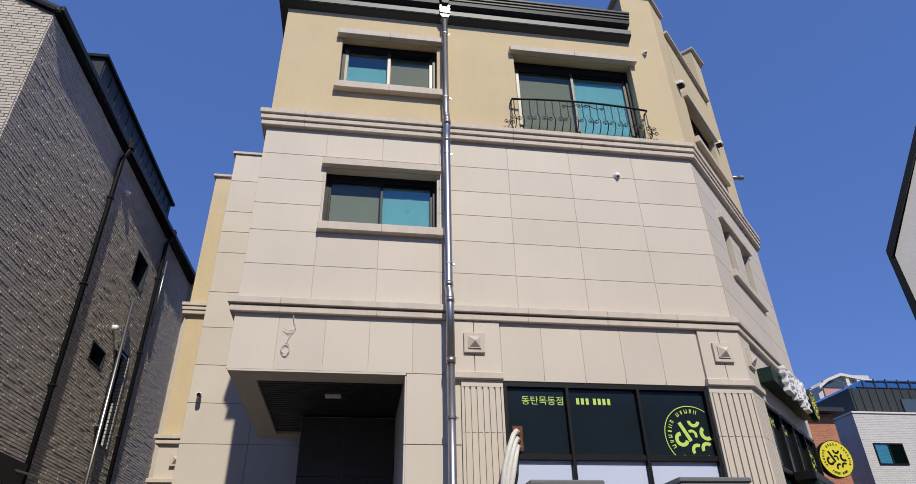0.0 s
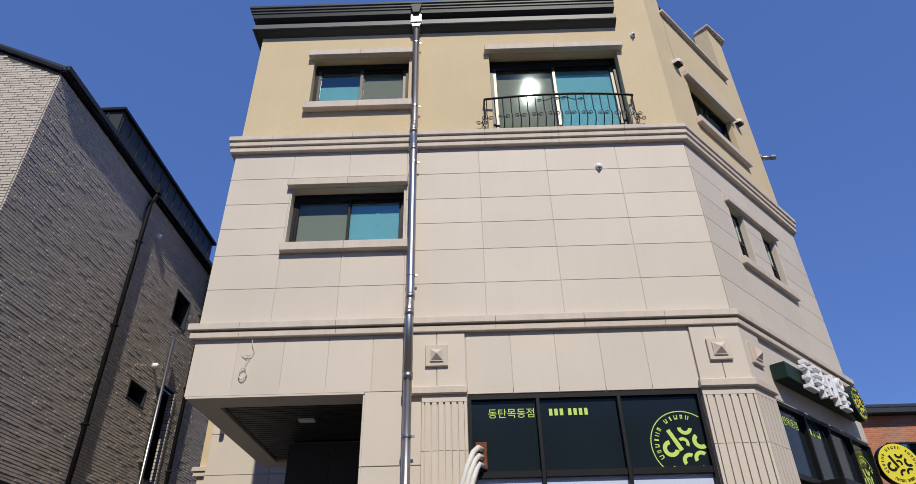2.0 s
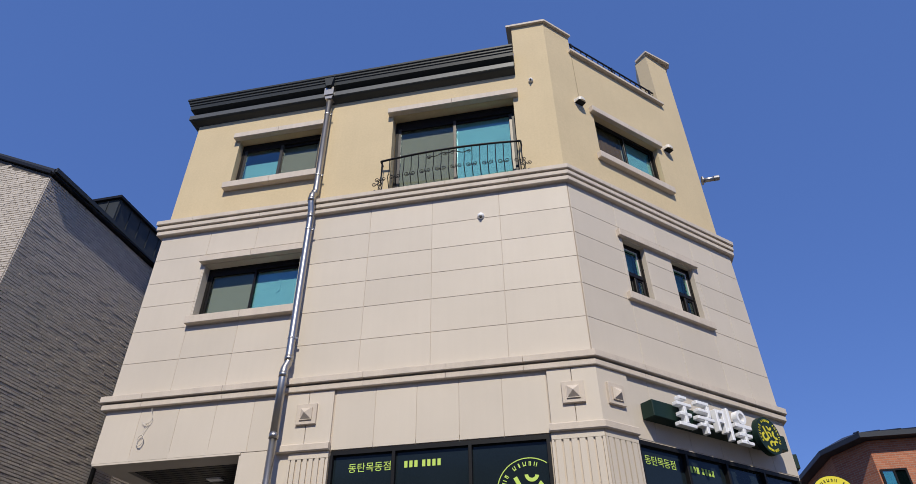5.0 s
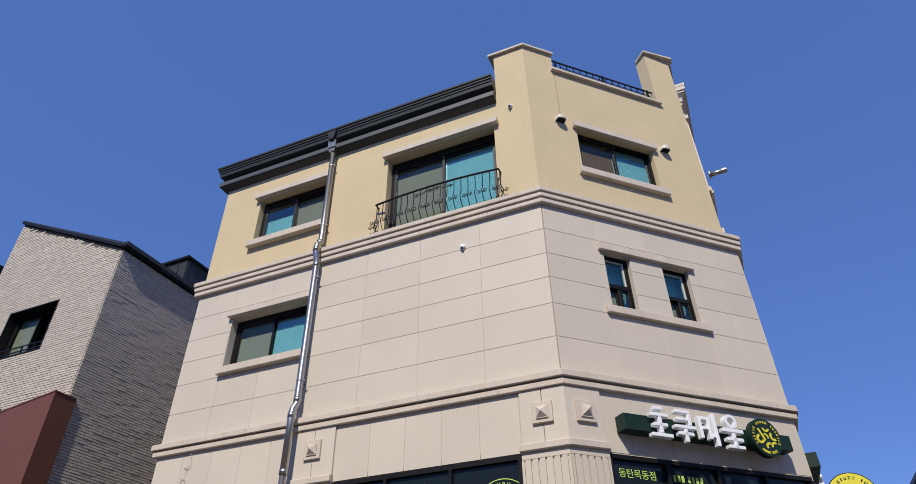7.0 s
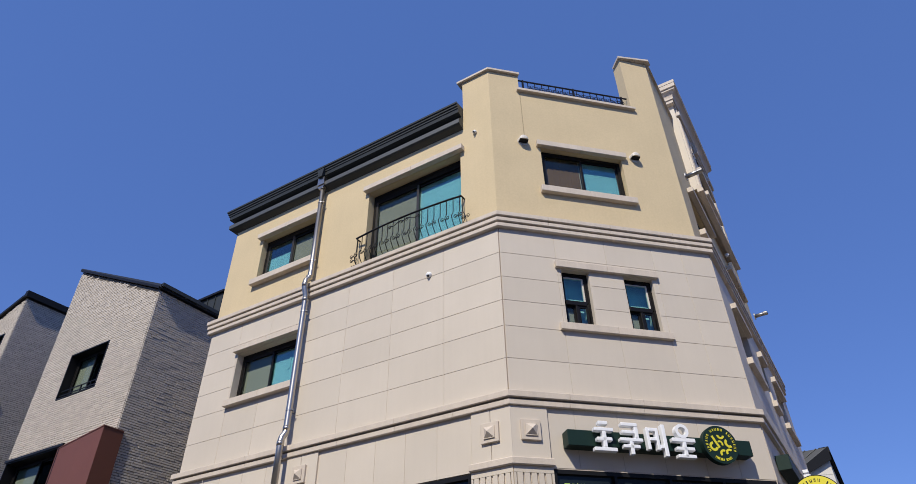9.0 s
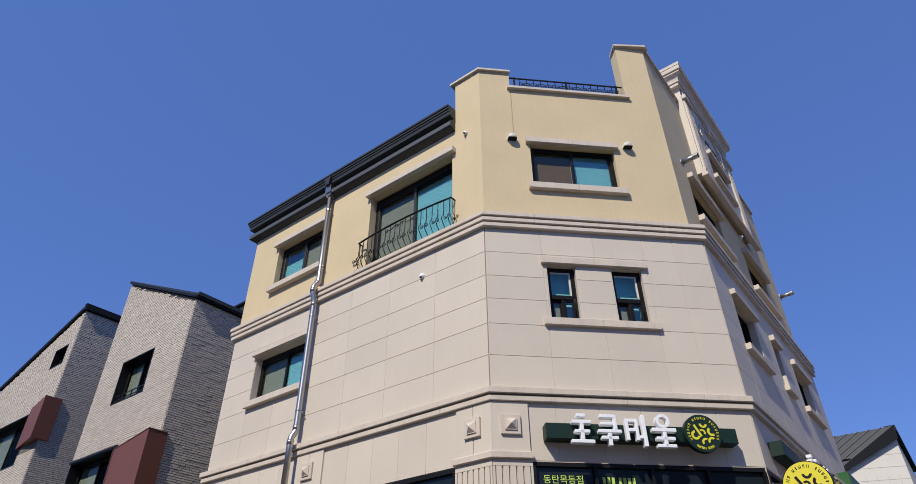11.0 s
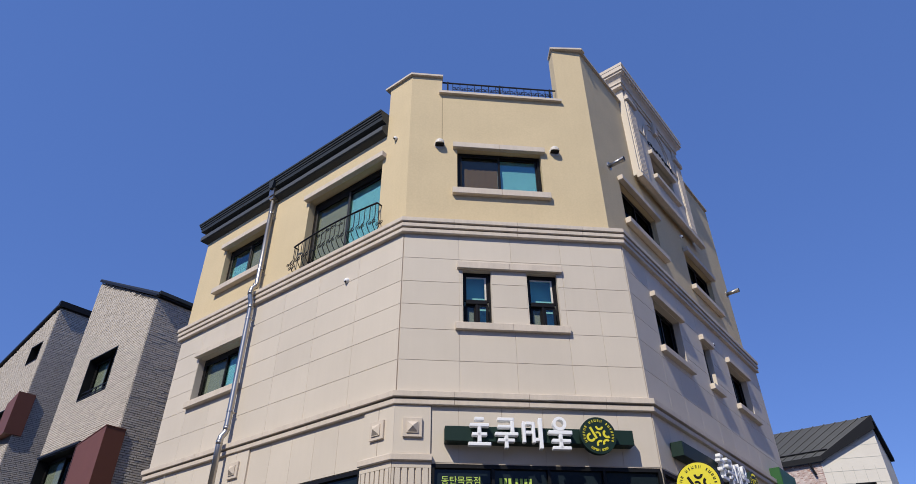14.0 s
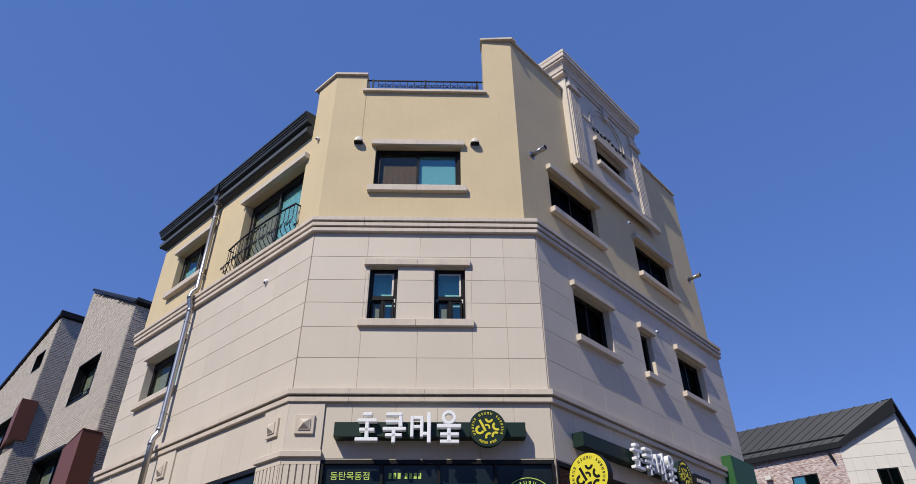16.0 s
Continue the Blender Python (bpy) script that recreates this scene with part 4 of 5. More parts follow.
# ---- railings ----
def juliet():
    r = thing("balcony_railing", (3.2, 7.1, 7.87), "black wrought iron balcony railing with bellied bars and scrolls", "railing")
    x0, x1, z0, z1 = 3.60, 5.75, 7.872, 8.44
    c, h = (x0 + x1) / 2, (x1 - x0) / 2 + 0.12

    def bow(x):
        return 0.095 + 0.075 * (1 - ((x - c) / h) ** 2)

    def belly(x, f):
        return bow(x) + (0.060 * math.sin(math.pi * min(1.0, f / 0.46)) ** 0.8 if f < 0.46 else 0.0) - 0.05 * max(0.0, 1 - f / 0.3)
    xs = [x0 - 0.03 + (x1 - x0 + 0.06) * k / 24 for k in range(25)]
    part("top_rail", tube(bmesh.new(), [FA @ Vector((x, -bow(x), z1 + 0.012)) for x in xs], 0.017, 8), BLACK, r, smooth=True)
    for x in (xs[0], xs[-1]):
        part("rail_end", tube(bmesh.new(), [FA @ Vector((x, -bow(x), z1 + 0.012)), FA @ Vector((x, 0.0, z1 + 0.012))], 0.014, 8), BLACK, r)
    n = 19
    for i in range(n):
        x = x0 + (x1 - x0) * i / (n - 1)
        pts = [FA @ Vector((x + 0.004 * math.sin(2 * math.pi * min(1.0, k / 20 / 0.6)), -belly(x, k / 20), z0 + (z1 - z0) * k / 20)) for k in range(21)]
        part("baluster", tube(bmesh.new(), pts, 0.0075, 6), BLACK, r)
    for side, s in ((x0 - 0.03, -1), (x1 + 0.03, 1)):
        pts = [FA @ Vector((side + s * (belly(x0, k / 16) - bow(x0)) * 0.8, -0.06, z0 + (z1 - z0) * k / 16)) for k in range(17)]
        part("baluster", tube(bmesh.new(), pts, 0.0075, 6), BLACK, r)
        for dz, rad in ((0.15, 0.042), (0.015, 0.025)):
            for d in (-1, 1):
                part("scroll", tube(bmesh.new(), scroll(FA, side + s * 0.05 + d * rad * 1.1, z0 + dz, -d * rad, -0.075, d), 0.006, 5), BLACK, r)
    # a pair of scrolls on every second bar, at the fullest of the belly
    for i in range(0, n, 2):
        x = x0 + (x1 - x0) * i / (n - 1)
        y = -belly(x, 0.23) - 0.012
        for s in (-1, 1):
            bm = bmesh.new()
            tube(bm, scroll(FA, x + s * 0.048, z0 + 0.15, -s * 0.042, y, s), 0.006, 5)
            part("scroll", bm, BLACK, r)
    for s in (-1, 1):
        bm = bmesh.new()
        y = -bow(c) - 0.012
        tube(bm, [FA @ Vector((c + s * 0.30 * k / 10, y, z1 - 0.09 + 0.028 * math.sin(k / 10 * 2 * math.pi))) for k in range(11)], 0.007, 5)
        tube(bm, scroll(FA, c + s * 0.31, z1 - 0.115, 0.034, y, s), 0.006, 5)
        tube(bm, scroll(FA, c + s * 0.06, z1 - 0.085, 0.04, y, s), 0.006, 5)
        part("scroll", bm, BLACK, r)


juliet()
part("rain_stain", box(bmesh.new(), FB, 0.588, 0.604, -0.002, 0.001, 9.75, 10.86), STAIN, house, "grey rain stain on the stucco")


def roof_railing():
    r = thing("roof_railing", (5.9, 8.4, 10.92), "low black iron roof railing with scrolled panels", "railing")
    for z in (11.03, 11.30):
        part("rail", box(bmesh.new(), FB, 0.60, 2.86, 0.05, 0.075, z, z + 0.02), BLACK, r)
    for x in (0.70, 1.73, 2.74):
        part("post", box(bmesh.new(), FB, x - 0.015, x + 0.015, 0.045, 0.08, 10.965, 11.33), BLACK, r)
    for i in range(14):
        x = 0.80 + i * 0.142
        part("baluster", box(bmesh.new(), FB, x - 0.006, x + 0.006, 0.055, 0.069, 11.05, 11.30), BLACK, r)
        bm = bmesh.new()
        for s in (-1, 1):
            tube(bm, scroll(FB, x + 0.071 + s * 0.032, 11.175, -s * 0.05, 0.062, s), 0.006, 5)
        part("scroll", bm, BLACK, r)


roof_railing()


# ---- vents, pipes and cameras on the walls ----
def hood(m, x, z, r=0.085, out=0.15):
    v = thing("wall_vent", m @ Vector((x, 0, z)), "pale metal half-round vent hood on stucco", "vent", "wall vents")
    n, bm = 16, bmesh.new()
    rings = []
    for y, f in ((0.0, 1.0), (-0.05, 1.0), (-0.08, 0.95), (-0.105, 0.82), (-0.125, 0.55), (-0.132, 0.2)):
        ring = [(x + r * f * math.cos(math.pi * k / n), z + r * f * math.sin(math.pi * k / n)) for k in range(n + 1)]
        ring += [(x - r * f, z - 0.03), (x + r * f, z - 0.03)]
        rings.append([bm.verts.new(m @ Vector((a, y, b))) for a, b in ring])
    for p, q in zip(rings, rings[1:]):
        for k in range(n + 3):
            h = (k + 1) % (n + 3)
            bm.faces.new((p[k], p[h], q[h], q[k]))
    bm.faces.new(rings[0])
    bm.faces.new(rings[-1][::-1])
    part("hood", bm, VENT, v, smooth=False)
    part("hood_throat", box(bmesh.new(), m, x - r * 0.9, x + r * 0.9, -0.105, -0.012, z - 0.036, z - 0.029), BLACK, v)
    part("hood_rim", disc(bmesh.new(), m, x, z, r * 1.12, -0.01, 0.001, 24), VENT, v)


hood(FB, 0.55, 9.59)
hood(FB, 2.66, 9.59)


def cap(m, x, z, r=0.05):
    v = thing("wall_vent", m @ Vector((x, 0, z)), "small round white wall vent cap", "vent", "wall vents")
    part("rim", disc(bmesh.new(), m, x, z, r, -0.02, 0.002, 20), VENT, v)
    dome = bmesh.new()
    bmesh.ops.create_uvsphere(dome, u_segments=16, v_segments=10, radius=r * 0.92, matrix=m @ Matrix.Translation((x, -0.03, z)))
    part("cap_dome", dome, WHITE, v, smooth=True)
    part("cap_mouth", disc(bmesh.new(), m, x, z - r * 0.55, r * 0.34, -0.075, -0.03, 14), BLACK, v)


cap(FA, 5.11, 7.165, 0.055)
cap(FA, 6.04, 9.88, 0.04)
cap(FC, 3.60, 9.70, 0.045)
cap(FC, 3.93, 7.20, 0.04)


def flue(m, x, z):
    v = thing("flue_pipe", m @ Vector((x, 0, z)), "short steel boiler flue pipe sticking out of the wall", "pipe", "flue pipes")
    a, b = m @ Vector((x, 0, z)), m @ Vector((x, -0.30, z + 0.02))
    part("flue_tube", tube(bmesh.new(), [a, b], 0.045, 14), STEEL, v, smooth=True)
    part("flue_collar", tube(bmesh.new(), [m @ Vector((x, 0.0, z)), m @ Vector((x, -0.02, z))], 0.085, 14), STEEL, v)
    part("flue_end", tube(bmesh.new(), [m @ Vector((x, -0.22, z + 0.016)), m @ Vector((x, -0.31, z + 0.021))], 0.052, 14), STEEL, v)
    part("flue_mouth", tube(bmesh.new(), [m @ Vector((x, -0.311, z + 0.021)), m @ Vector((x, -0.316, z + 0.021))], 0.045, 14), BLACK, v)


flue(FC, 0.14, 9.43)
flue(FC, 6.42, 9.48)


def wall_camera(m, x, z):
    v = thing("security_camera", m @ Vector((x, 0, z)), "white bullet security camera on a bracket", "camera")
    part("camera_body", tube(bmesh.new(), [m @ Vector((x, -0.06, z + 0.05)), m @ Vector((x + 0.03, -0.22, z))], 0.045, 12), WHITE, v, smooth=True)
    part("lens", tube(bmesh.new(), [m @ Vector((x + 0.03, -0.22, z)), m @ Vector((x + 0.032, -0.235, z - 0.004))], 0.035, 12), BLACK, v)
    part("bracket", tube(bmesh.new(), [m @ Vector((x, 0, z - 0.09)), m @ Vector((x, -0.09, z - 0.06)), m @ Vector((x, -0.09, z + 0.03))], 0.016, 8), VENT, v)


wall_camera(AN, -3.0, 5.20)

# loose cable on the frieze
bm = tube(bmesh.new(), [FA @ Vector((0.66 + a, -0.05, z)) for a, z in ((0, 4.71), (0.02, 4.62), (0.05, 4.56), (0.03, 4.50), (-0.05, 4.49), (-0.09, 4.52), (-0.03, 4.47), (0.02, 4.50), (-0.02, 4.42), (-0.04, 4.36))], 0.004, 5)
for k in range(2):
    tube(bm, [FA @ Vector((0.61 + 0.045 * math.cos(a / 10 * 6.28) + k * 0.01, -0.045 - 0.012 * k, 4.27 + 0.07 * math.sin(a / 10 * 6.28))) for a in range(10)], 0.004, 5, True)
solo("loose_cable", bm, VENT, "loose coil of thin cable hanging from the stone band", "cable")


# ---- signs ----
def raised_marks(m, x, z, w, h, y0, y1):
    """Four blocky marks of bars and a loop, side by side."""
    cell = w / 4
    marks = []
    for i in range(4):
        a = x + i * cell

        def bar(p, q, r, s):
            marks.append(box(bmesh.new(), m, a + p * cell, a + q * cell, y0, y1, z + r * h, z + s * h, 0.006))
        if i == 0:
            bar(0.26, 0.62, 0.88, 1.0)
            bar(0.08, 0.80, 0.66, 0.78)
            bar(0.37, 0.51, 0.125, 0.66)
            bar(0.16, 0.72, 0.34, 0.46)
            bar(0.02, 0.86, 0.0, 0.125)
        elif i == 1:
            bar(0.12, 0.74, 0.88, 1.0)
            bar(0.60, 0.74, 0.49, 0.88)
            bar(0.12, 0.60, 0.63, 0.74)
            bar(0.02, 0.88, 0.37, 0.49)
            bar(0.12, 0.74, 0.15, 0.27)
            bar(0.36, 0.50, -0.06, 0.37)
        elif i == 2:
            bar(0.04, 0.16, 0.14, 0.88)
            bar(0.40, 0.52, 0.14, 0.88)
            bar(0.16, 0.40, 0.76, 0.88)
            bar(0.16, 0.40, 0.44, 0.56)
            bar(0.66, 0.80, -0.06, 1.02)
            bar(0.52, 0.66, 0.20, 0.32)
        else:
            marks.append(arc_band(bmesh.new(), m, a + 0.46 * cell, z + 0.84 * h, 0.15 * cell, 0.26 * cell, 0, 360, y0, y1, 24))
            bar(0.02, 0.92, 0.46, 0.60)
            bar(0.14, 0.84, 0.18, 0.30)
            bar(0.40, 0.54, -0.05, 0.46)
            bar(0.14, 0.84, -0.07, 0.05)
    return marks


def fascia_sign(m, x0, x1, z0, z1, lx, lw, lz, lh, ex, ez, er):
    s = thing("fascia_sign", m @ Vector(((x0 + x1) / 2, 0, z0)), "dark green bar sign with raised white marks and round emblem", "sign", "shop signs")
    part("sign_bar", box(bmesh.new(), m, x0, x1, -0.21, -0.03, z0, z1, 0.005), GREEN, s)
    for x in (x0 + 0.3, (x0 + x1) / 2, x1 - 0.3):
        part("sign_bracket", box(bmesh.new(), m, x - 0.02, x + 0.02, -0.04, 0.0, z0 + 0.05, z1 - 0.05), BLACK, s)
    part("disc_spacer", disc(bmesh.new(), m, ex, ez, er * 0.3, -0.236, -0.205, 16), BLACK, s)
    for bm in raised_marks(m, lx, lz, lw, lh, -0.315, -0.235):
        part("raised_bar", bm, WHITE, s)
    e = part("emblem_disc", disc(bmesh.new(), m, ex, ez, er, -0.315, -0.235, 48), GREEN, s)
    emblem(m, ex, ez, er, -0.321, -0.314, YELLOW, e, "yellow bent stroke")
    tagged(part("emblem_ring", ring_marks(m, ex, ez, er * 0.98, -0.321, -0.314), YELLOW, e), kind="stuff")
    return s


fascia_sign(FB, 0.66, 3.22, 4.185, 4.385, 0.95, 1.43, 4.10, 0.38, 2.70, 4.275, 0.245)
fascia_sign(FC, 0.45, 4.20, 4.185, 4.39, 1.65, 1.40, 4.09, 0.39, 3.32, 4.26, 0.25)

board = thing("green_sign_box", FC @ Vector((6.3, -0.2, 3.4)), "mid-green box sign fixed to the side wall", "sign")
part("sign_box", box(bmesh.new(), FC, 5.80, 6.95, -0.22, -0.0, 3.35, 5.12, 0.006), LEAF_GREEN, board)
strip = thing("dark_text_board", FC @ Vector((4.2, 0, 4.0)), "dark strip board with small pale marks", "sign")
part("board", box(bmesh.new(), FC, 3.72, 4.36, -0.30, -0.245, 4.17, 4.38), BLACK, strip)
bm = bmesh.new()
for i in range(8):
    box(bm, FC, 3.78 + i * 0.065, 3.825 + i * 0.065, -0.304, -0.30, 4.25, 4.31)
part("board_marks", bm, VENT, strip)

blade = thing("round_blade_sign", (7.5, 9.98, 3.68), "round yellow double-sided sign on two black arms", "sign")
BM_ = Matrix.Translation((0, 9.98, 0))
e = part("sign_drum", disc(bmesh.new(), BM_, 7.86, 3.68, 0.30, -0.05, 0.05, 56), BLACK, blade)
part("sign_face", disc(bmesh.new(), BM_, 7.86, 3.68, 0.288, -0.054, -0.048, 56), YELLOW, e)
emblem(BM_, 7.86, 3.68, 0.28, -0.058, -0.053, BLACK, e)
tagged(part("emblem_ring", ring_marks(BM_, 7.86, 3.68, 0.285, -0.058, -0.053), GREEN, e), kind="stuff")
for z in (3.60, 3.76):
    part("arm", tube(bmesh.new(), [(7.46, 9.98, z), (7.62, 9.98, z)], 0.014, 8), BLACK, blade)

awning = thing("awning_roller", FB @ Vector((2.4, -0.2, 3.0)), "dark rolled shop awning in a black cassette", "awning")
part("cassette", box(bmesh.new(), FB, 1.15, 3.45, -0.30, -0.03, 2.98, 3.10, 0.01), BLACK, awning)
part("awning_roll", tube(bmesh.new(), [FB @ Vector((1.2, -0.26, 2.94)), FB @ Vector((3.4, -0.26, 2.94))], 0.05, 12), GREEN, awning)


# ---- outdoor units and hoses ----
def outdoor_unit(x0, x1, y0, y1, z1):
    v = thing("outdoor_unit", ((x0 + x1) / 2, (y0 + y1) / 2, 0.12), "tall grey air conditioner outdoor unit on a steel stand", "air conditioner", "outdoor units")
    part("case", box(bmesh.new(), Matrix(), x0, x1, y0, y1, 1.05, z1 - 0.05, 0.015), ACGREY, v)
    part("top_cover", box(bmesh.new(), Matrix(), x0 - 0.012, x1 + 0.012, y0 - 0.012, y1 + 0.012, z1 - 0.05, z1, 0.012), ACGREY, v)
    part("badge", upright(bmesh.new(), [(x1 - 0.22 + 0.10 * math.cos(a / 20 * 6.2832), z1 - 0.16 + 0.04 * math.sin(a / 20 * 6.2832)) for a in range(20)], y0 - 0.004, y0 + 0.002), NAVY, v, "navy oval badge")
    part("fan_grille", disc(bmesh.new(), Matrix(), (x0 + x1) / 2, 1.8, 0.3, y0 - 0.012, y0, 32), BLACK, v)
    for x in (x0 + 0.03, x1 - 0.07):
        for y in (y0 + 0.03, y1 - 0.07):
            part("stand_leg", box(bmesh.new(), Matrix(), x, x + 0.04, y, y + 0.04, 0.12, 1.05), STEEL, v)


outdoor_unit(1.66, 2.39, 6.30, 6.80, 2.655)
outdoor_unit(3.19, 3.95, 6.30, 6.80, 2.69)
hoses = thing("refrigerant_hoses", (1.7, 7.0, 0.2), "bundle of white taped refrigerant hoses coming out of the window", "pipe")
for k in range(5):
    white = k < 3
    dx, dz = (0.045 * k, -0.085 * k) if white else (0.11 + 0.022 * (k - 3), -0.20 - 0.02 * (k - 3))
    part("hose", tube(bmesh.new(), [(1.81, 7.262, 3.34 + dz), (1.77, 7.19, 3.345 + dz), (1.715 + dx * 0.3, 7.11, 3.28 + dz), (1.65 + dx * 0.6, 7.06, 3.13 + dz * 0.8), (1.58 + dx, 7.035, 2.92 + dz * 0.4), (1.535 + dx, 7.03, 2.66), (1.52 + dx, 7.03, 2.3), (1.52 + dx, 7.03, 0.13)], 0.030 if white else 0.014, 10), HOSE if white else BLACK, hoses, smooth=True)
part("hose_tie", tube(bmesh.new(), [(1.56, 7.04, 2.90), (1.72, 7.05, 2.84)], 0.008, 8), BLACK, hoses)
part("hose_plate", box(bmesh.new(), Matrix(), 1.745, 1.86, 7.255, 7.268, 3.14, 3.42), RUST, hoses, "rusted brown plate round the hoses")

# ---- neighbouring brick house ----
NX, NY = -5.52, 8.25
NF = wall_frame((-9.95, NY), (NX, NY))
NS = wall_frame((NX, NY), (NX + 0.14, NY + 9.4))
NL, NSL = 4.43, 10.2
ROOF1 = [(0, 12.62), (NL, 10.50)]
nb = thing("grey_brick_house", (-7.7, 12.5, 0), "grey long-brick house with a steep shed roof and maroon bay", "house")
N_WIN, N_LOW = (1.25, 2.90, 8.19, 9.48), (0.0, 2.30, 4.4, 6.80)
S_WIN = [(5.84, 6.63, 8.43, 9.25), (4.83, 5.58, 6.14, 6.55), (6.12, 6.90, 4.82, 6.94)]


def slope(x, line):
    (a, c), (b, d) = line
    return c + (d - c) * (x - a) / (b - a)


BL, BH, BJ = 0.27, 0.058, 0.010


def bricks(parent, m, length, z0, top, holes, near, name="brick", proud=(0.0, 0.001, 0.003, 0.005)):
    """A half-bond wall of long bricks: those in the near stretch as pieces, the rest joined."""
    rnd = random.Random(7)
    one = bmesh.new()
    slab(one, Matrix(), 0, BL - BJ, 0, 0.017, 0, BH - BJ, 0.003)
    unit = bpy.data.meshes.new("brick")
    one.to_mesh(unit)
    one.free()
    unit.materials.append(BRICK_ONE)
    verts, faces, count = [], [], 0
    row, z = 0, z0
    while z < 13.2:
        x = -BL * (0.5 if row % 2 else 0.0) - (0.07 if row % 3 == 1 else 0)
        while x < length:
            a, b = max(0.0, x), min(length, x + BL - BJ)
            x += BL
            if b - a < 0.03:
                continue
            zt = min(top(a), top(b))
            if z + BH > zt:
                continue
            for r in minus([(a, b, z, z + BH - BJ)], (0, 0, 0, 0)) if not holes else cut((a, b, z, z + BH - BJ), holes):
                p, q, c, d = r
                out = rnd.choice(proud)
                if count < 300 and abs(q - p - BL + BJ) < 1e-6 and d - c > 0.05 and near[0] < p < near[1] and near[2] < c < near[3]:
                    ob = new(name, unit)
                    ob.parent = parent
                    ob.matrix_basis = m @ Matrix.Translation((p, -out, c))
                    count += 1
                    continue
                k, y1 = len(verts), -0.017 - out
                e = 0.003
                verts += [m @ Vector(v) for v in ((p, 0, c), (q, 0, c), (q, 0, d), (p, 0, d), (p + e, y1, c + e), (q - e, y1, c + e), (q - e, y1, d - e), (p + e, y1, d - e))]
                faces += [(k + 4, k + 5, k + 6, k + 7), (k, k + 1, k + 5, k + 4), (k + 1, k + 2, k + 6, k + 5), (k + 2, k + 3, k + 7, k + 6), (k + 3, k, k + 4, k + 7)]
        z += BH
        row += 1
    me = bpy.data.meshes.new("brickwork")
    me.from_pydata(verts, [], faces)
    me.materials.append(BRICK_MASS)
    ob = new("brickwork", me)
    ob.parent = parent
    tagged(ob, "grey long bricks in half bond", kind="stuff")


def cut(r, holes):
    rs = [r]
    for h in holes:
        rs = minus(rs, h)
    return rs


def sloped_wall(m, length, z0, line, t, holes):
    """Wall with openings and a sloping top."""
    low = min(line[0][1], line[1][1])
    bm = pierced(bmesh.new(), m, 0, length, z0, low, 0, t, holes)
    upright(bm, [(0, low), (length, low), (length, line[1][1] + 0.001), (0, line[0][1] + 0.001)] if line[0][1] > line[1][1] else [(0, low), (length, low), (length, line[1][1])], 0, t, m)
    return bm


n_front = part("front_wall", sloped_wall(NF, NL, 0, ROOF1, 0.3, [N_WIN, N_LOW]), MORTAR, nb, "sunlit grey brick gable wall")
n_side = part("side_wall", pierced(bmesh.new(), NS, 0, NSL, 0, 10.52, 0, 0.3, S_WIN), MORTAR, nb, "shaded grey brick side wall")
part("far_wall", box(bmesh.new(), Matrix(), -9.95, -9.65, 8.55, 18.4, 0, 12.5), BRICK_MASS, nb)
part("back_wall", upright(bmesh.new(), [(0, 0), (4.8, 0), (4.8, 10.5), (0, 12.6)], 0, 0.3, Matrix.Translation((-9.95, 18.4, 0))), BRICK_MASS, nb)


def deck(z):
    return prism(bmesh.new(), [(-9.9, 8.5), (-5.85, 8.5), (-5.5, 18.4), (-9.9, 18.4)], z, z + 0.15)


part("upper_floor", deck(7.2), DARKROOM, nb)
# roof slab with dark metal edges
bm = bmesh.new()
for y0, y1 in ((NY - 0.06, 18.75),):
    lo = [(-9.99, y0, 12.66), (-5.42, y0, 10.52), (-5.08, y1, 10.52), (-9.99, y1, 12.66)]
    v = [bm.verts.new(p) for p in lo] + [bm.verts.new((p[0], p[1], p[2] + 0.10)) for p in lo]
    for f in ((3, 2, 1, 0), (4, 5, 6, 7), (0, 1, 5, 4), (1, 2, 6, 5), (2, 3, 7, 6), (3, 0, 4, 7)):
        bm.faces.new([v[i] for i in f])
part("roof", bm, ROOF, nb)
part("rake_trim", upright(bmesh.new(), [(-0.03, 12.645), (NL + 0.05, 10.50), (NL + 0.05, 10.57), (-0.03, 12.72)], -0.08, 0.02, NF), BLACK, nb)
part("eaves_trim", box(bmesh.new(), NS, -0.04, NSL + 0.1, -0.12, 0.02, 10.50, 10.64), BLACK, nb)
part("eaves_gutter", box(bmesh.new(), NS, -0.04, NSL + 0.1, -0.16, -0.121, 10.55, 10.652), EAVE, nb)
dorm = part("dormer", box(bmesh.new(), NS, 1.85, 7.1, -0.03, 1.9, 10.6, 11.36), EAVE, nb, "dark metal clad dormer")
for i in range(14):
    part("seam", box(bmesh.new(), NS, 1.90 + i * 0.385, 1.92 + i * 0.385, -0.044, -0.031, 10.73, 11.34), EAVE, dorm)
for i in range(5):
    part("seam", box(bmesh.new(), NS, 1.825, 1.849, 0.25 + i * 0.33, 0.27 + i * 0.33, 10.75 + i * 0.14, 11.34), EAVE, dorm)
part("dormer_roof", box(bmesh.new(), NS, 1.78, 7.2, -0.10, 1.95, 11.362, 11.43), BLACK, dorm)


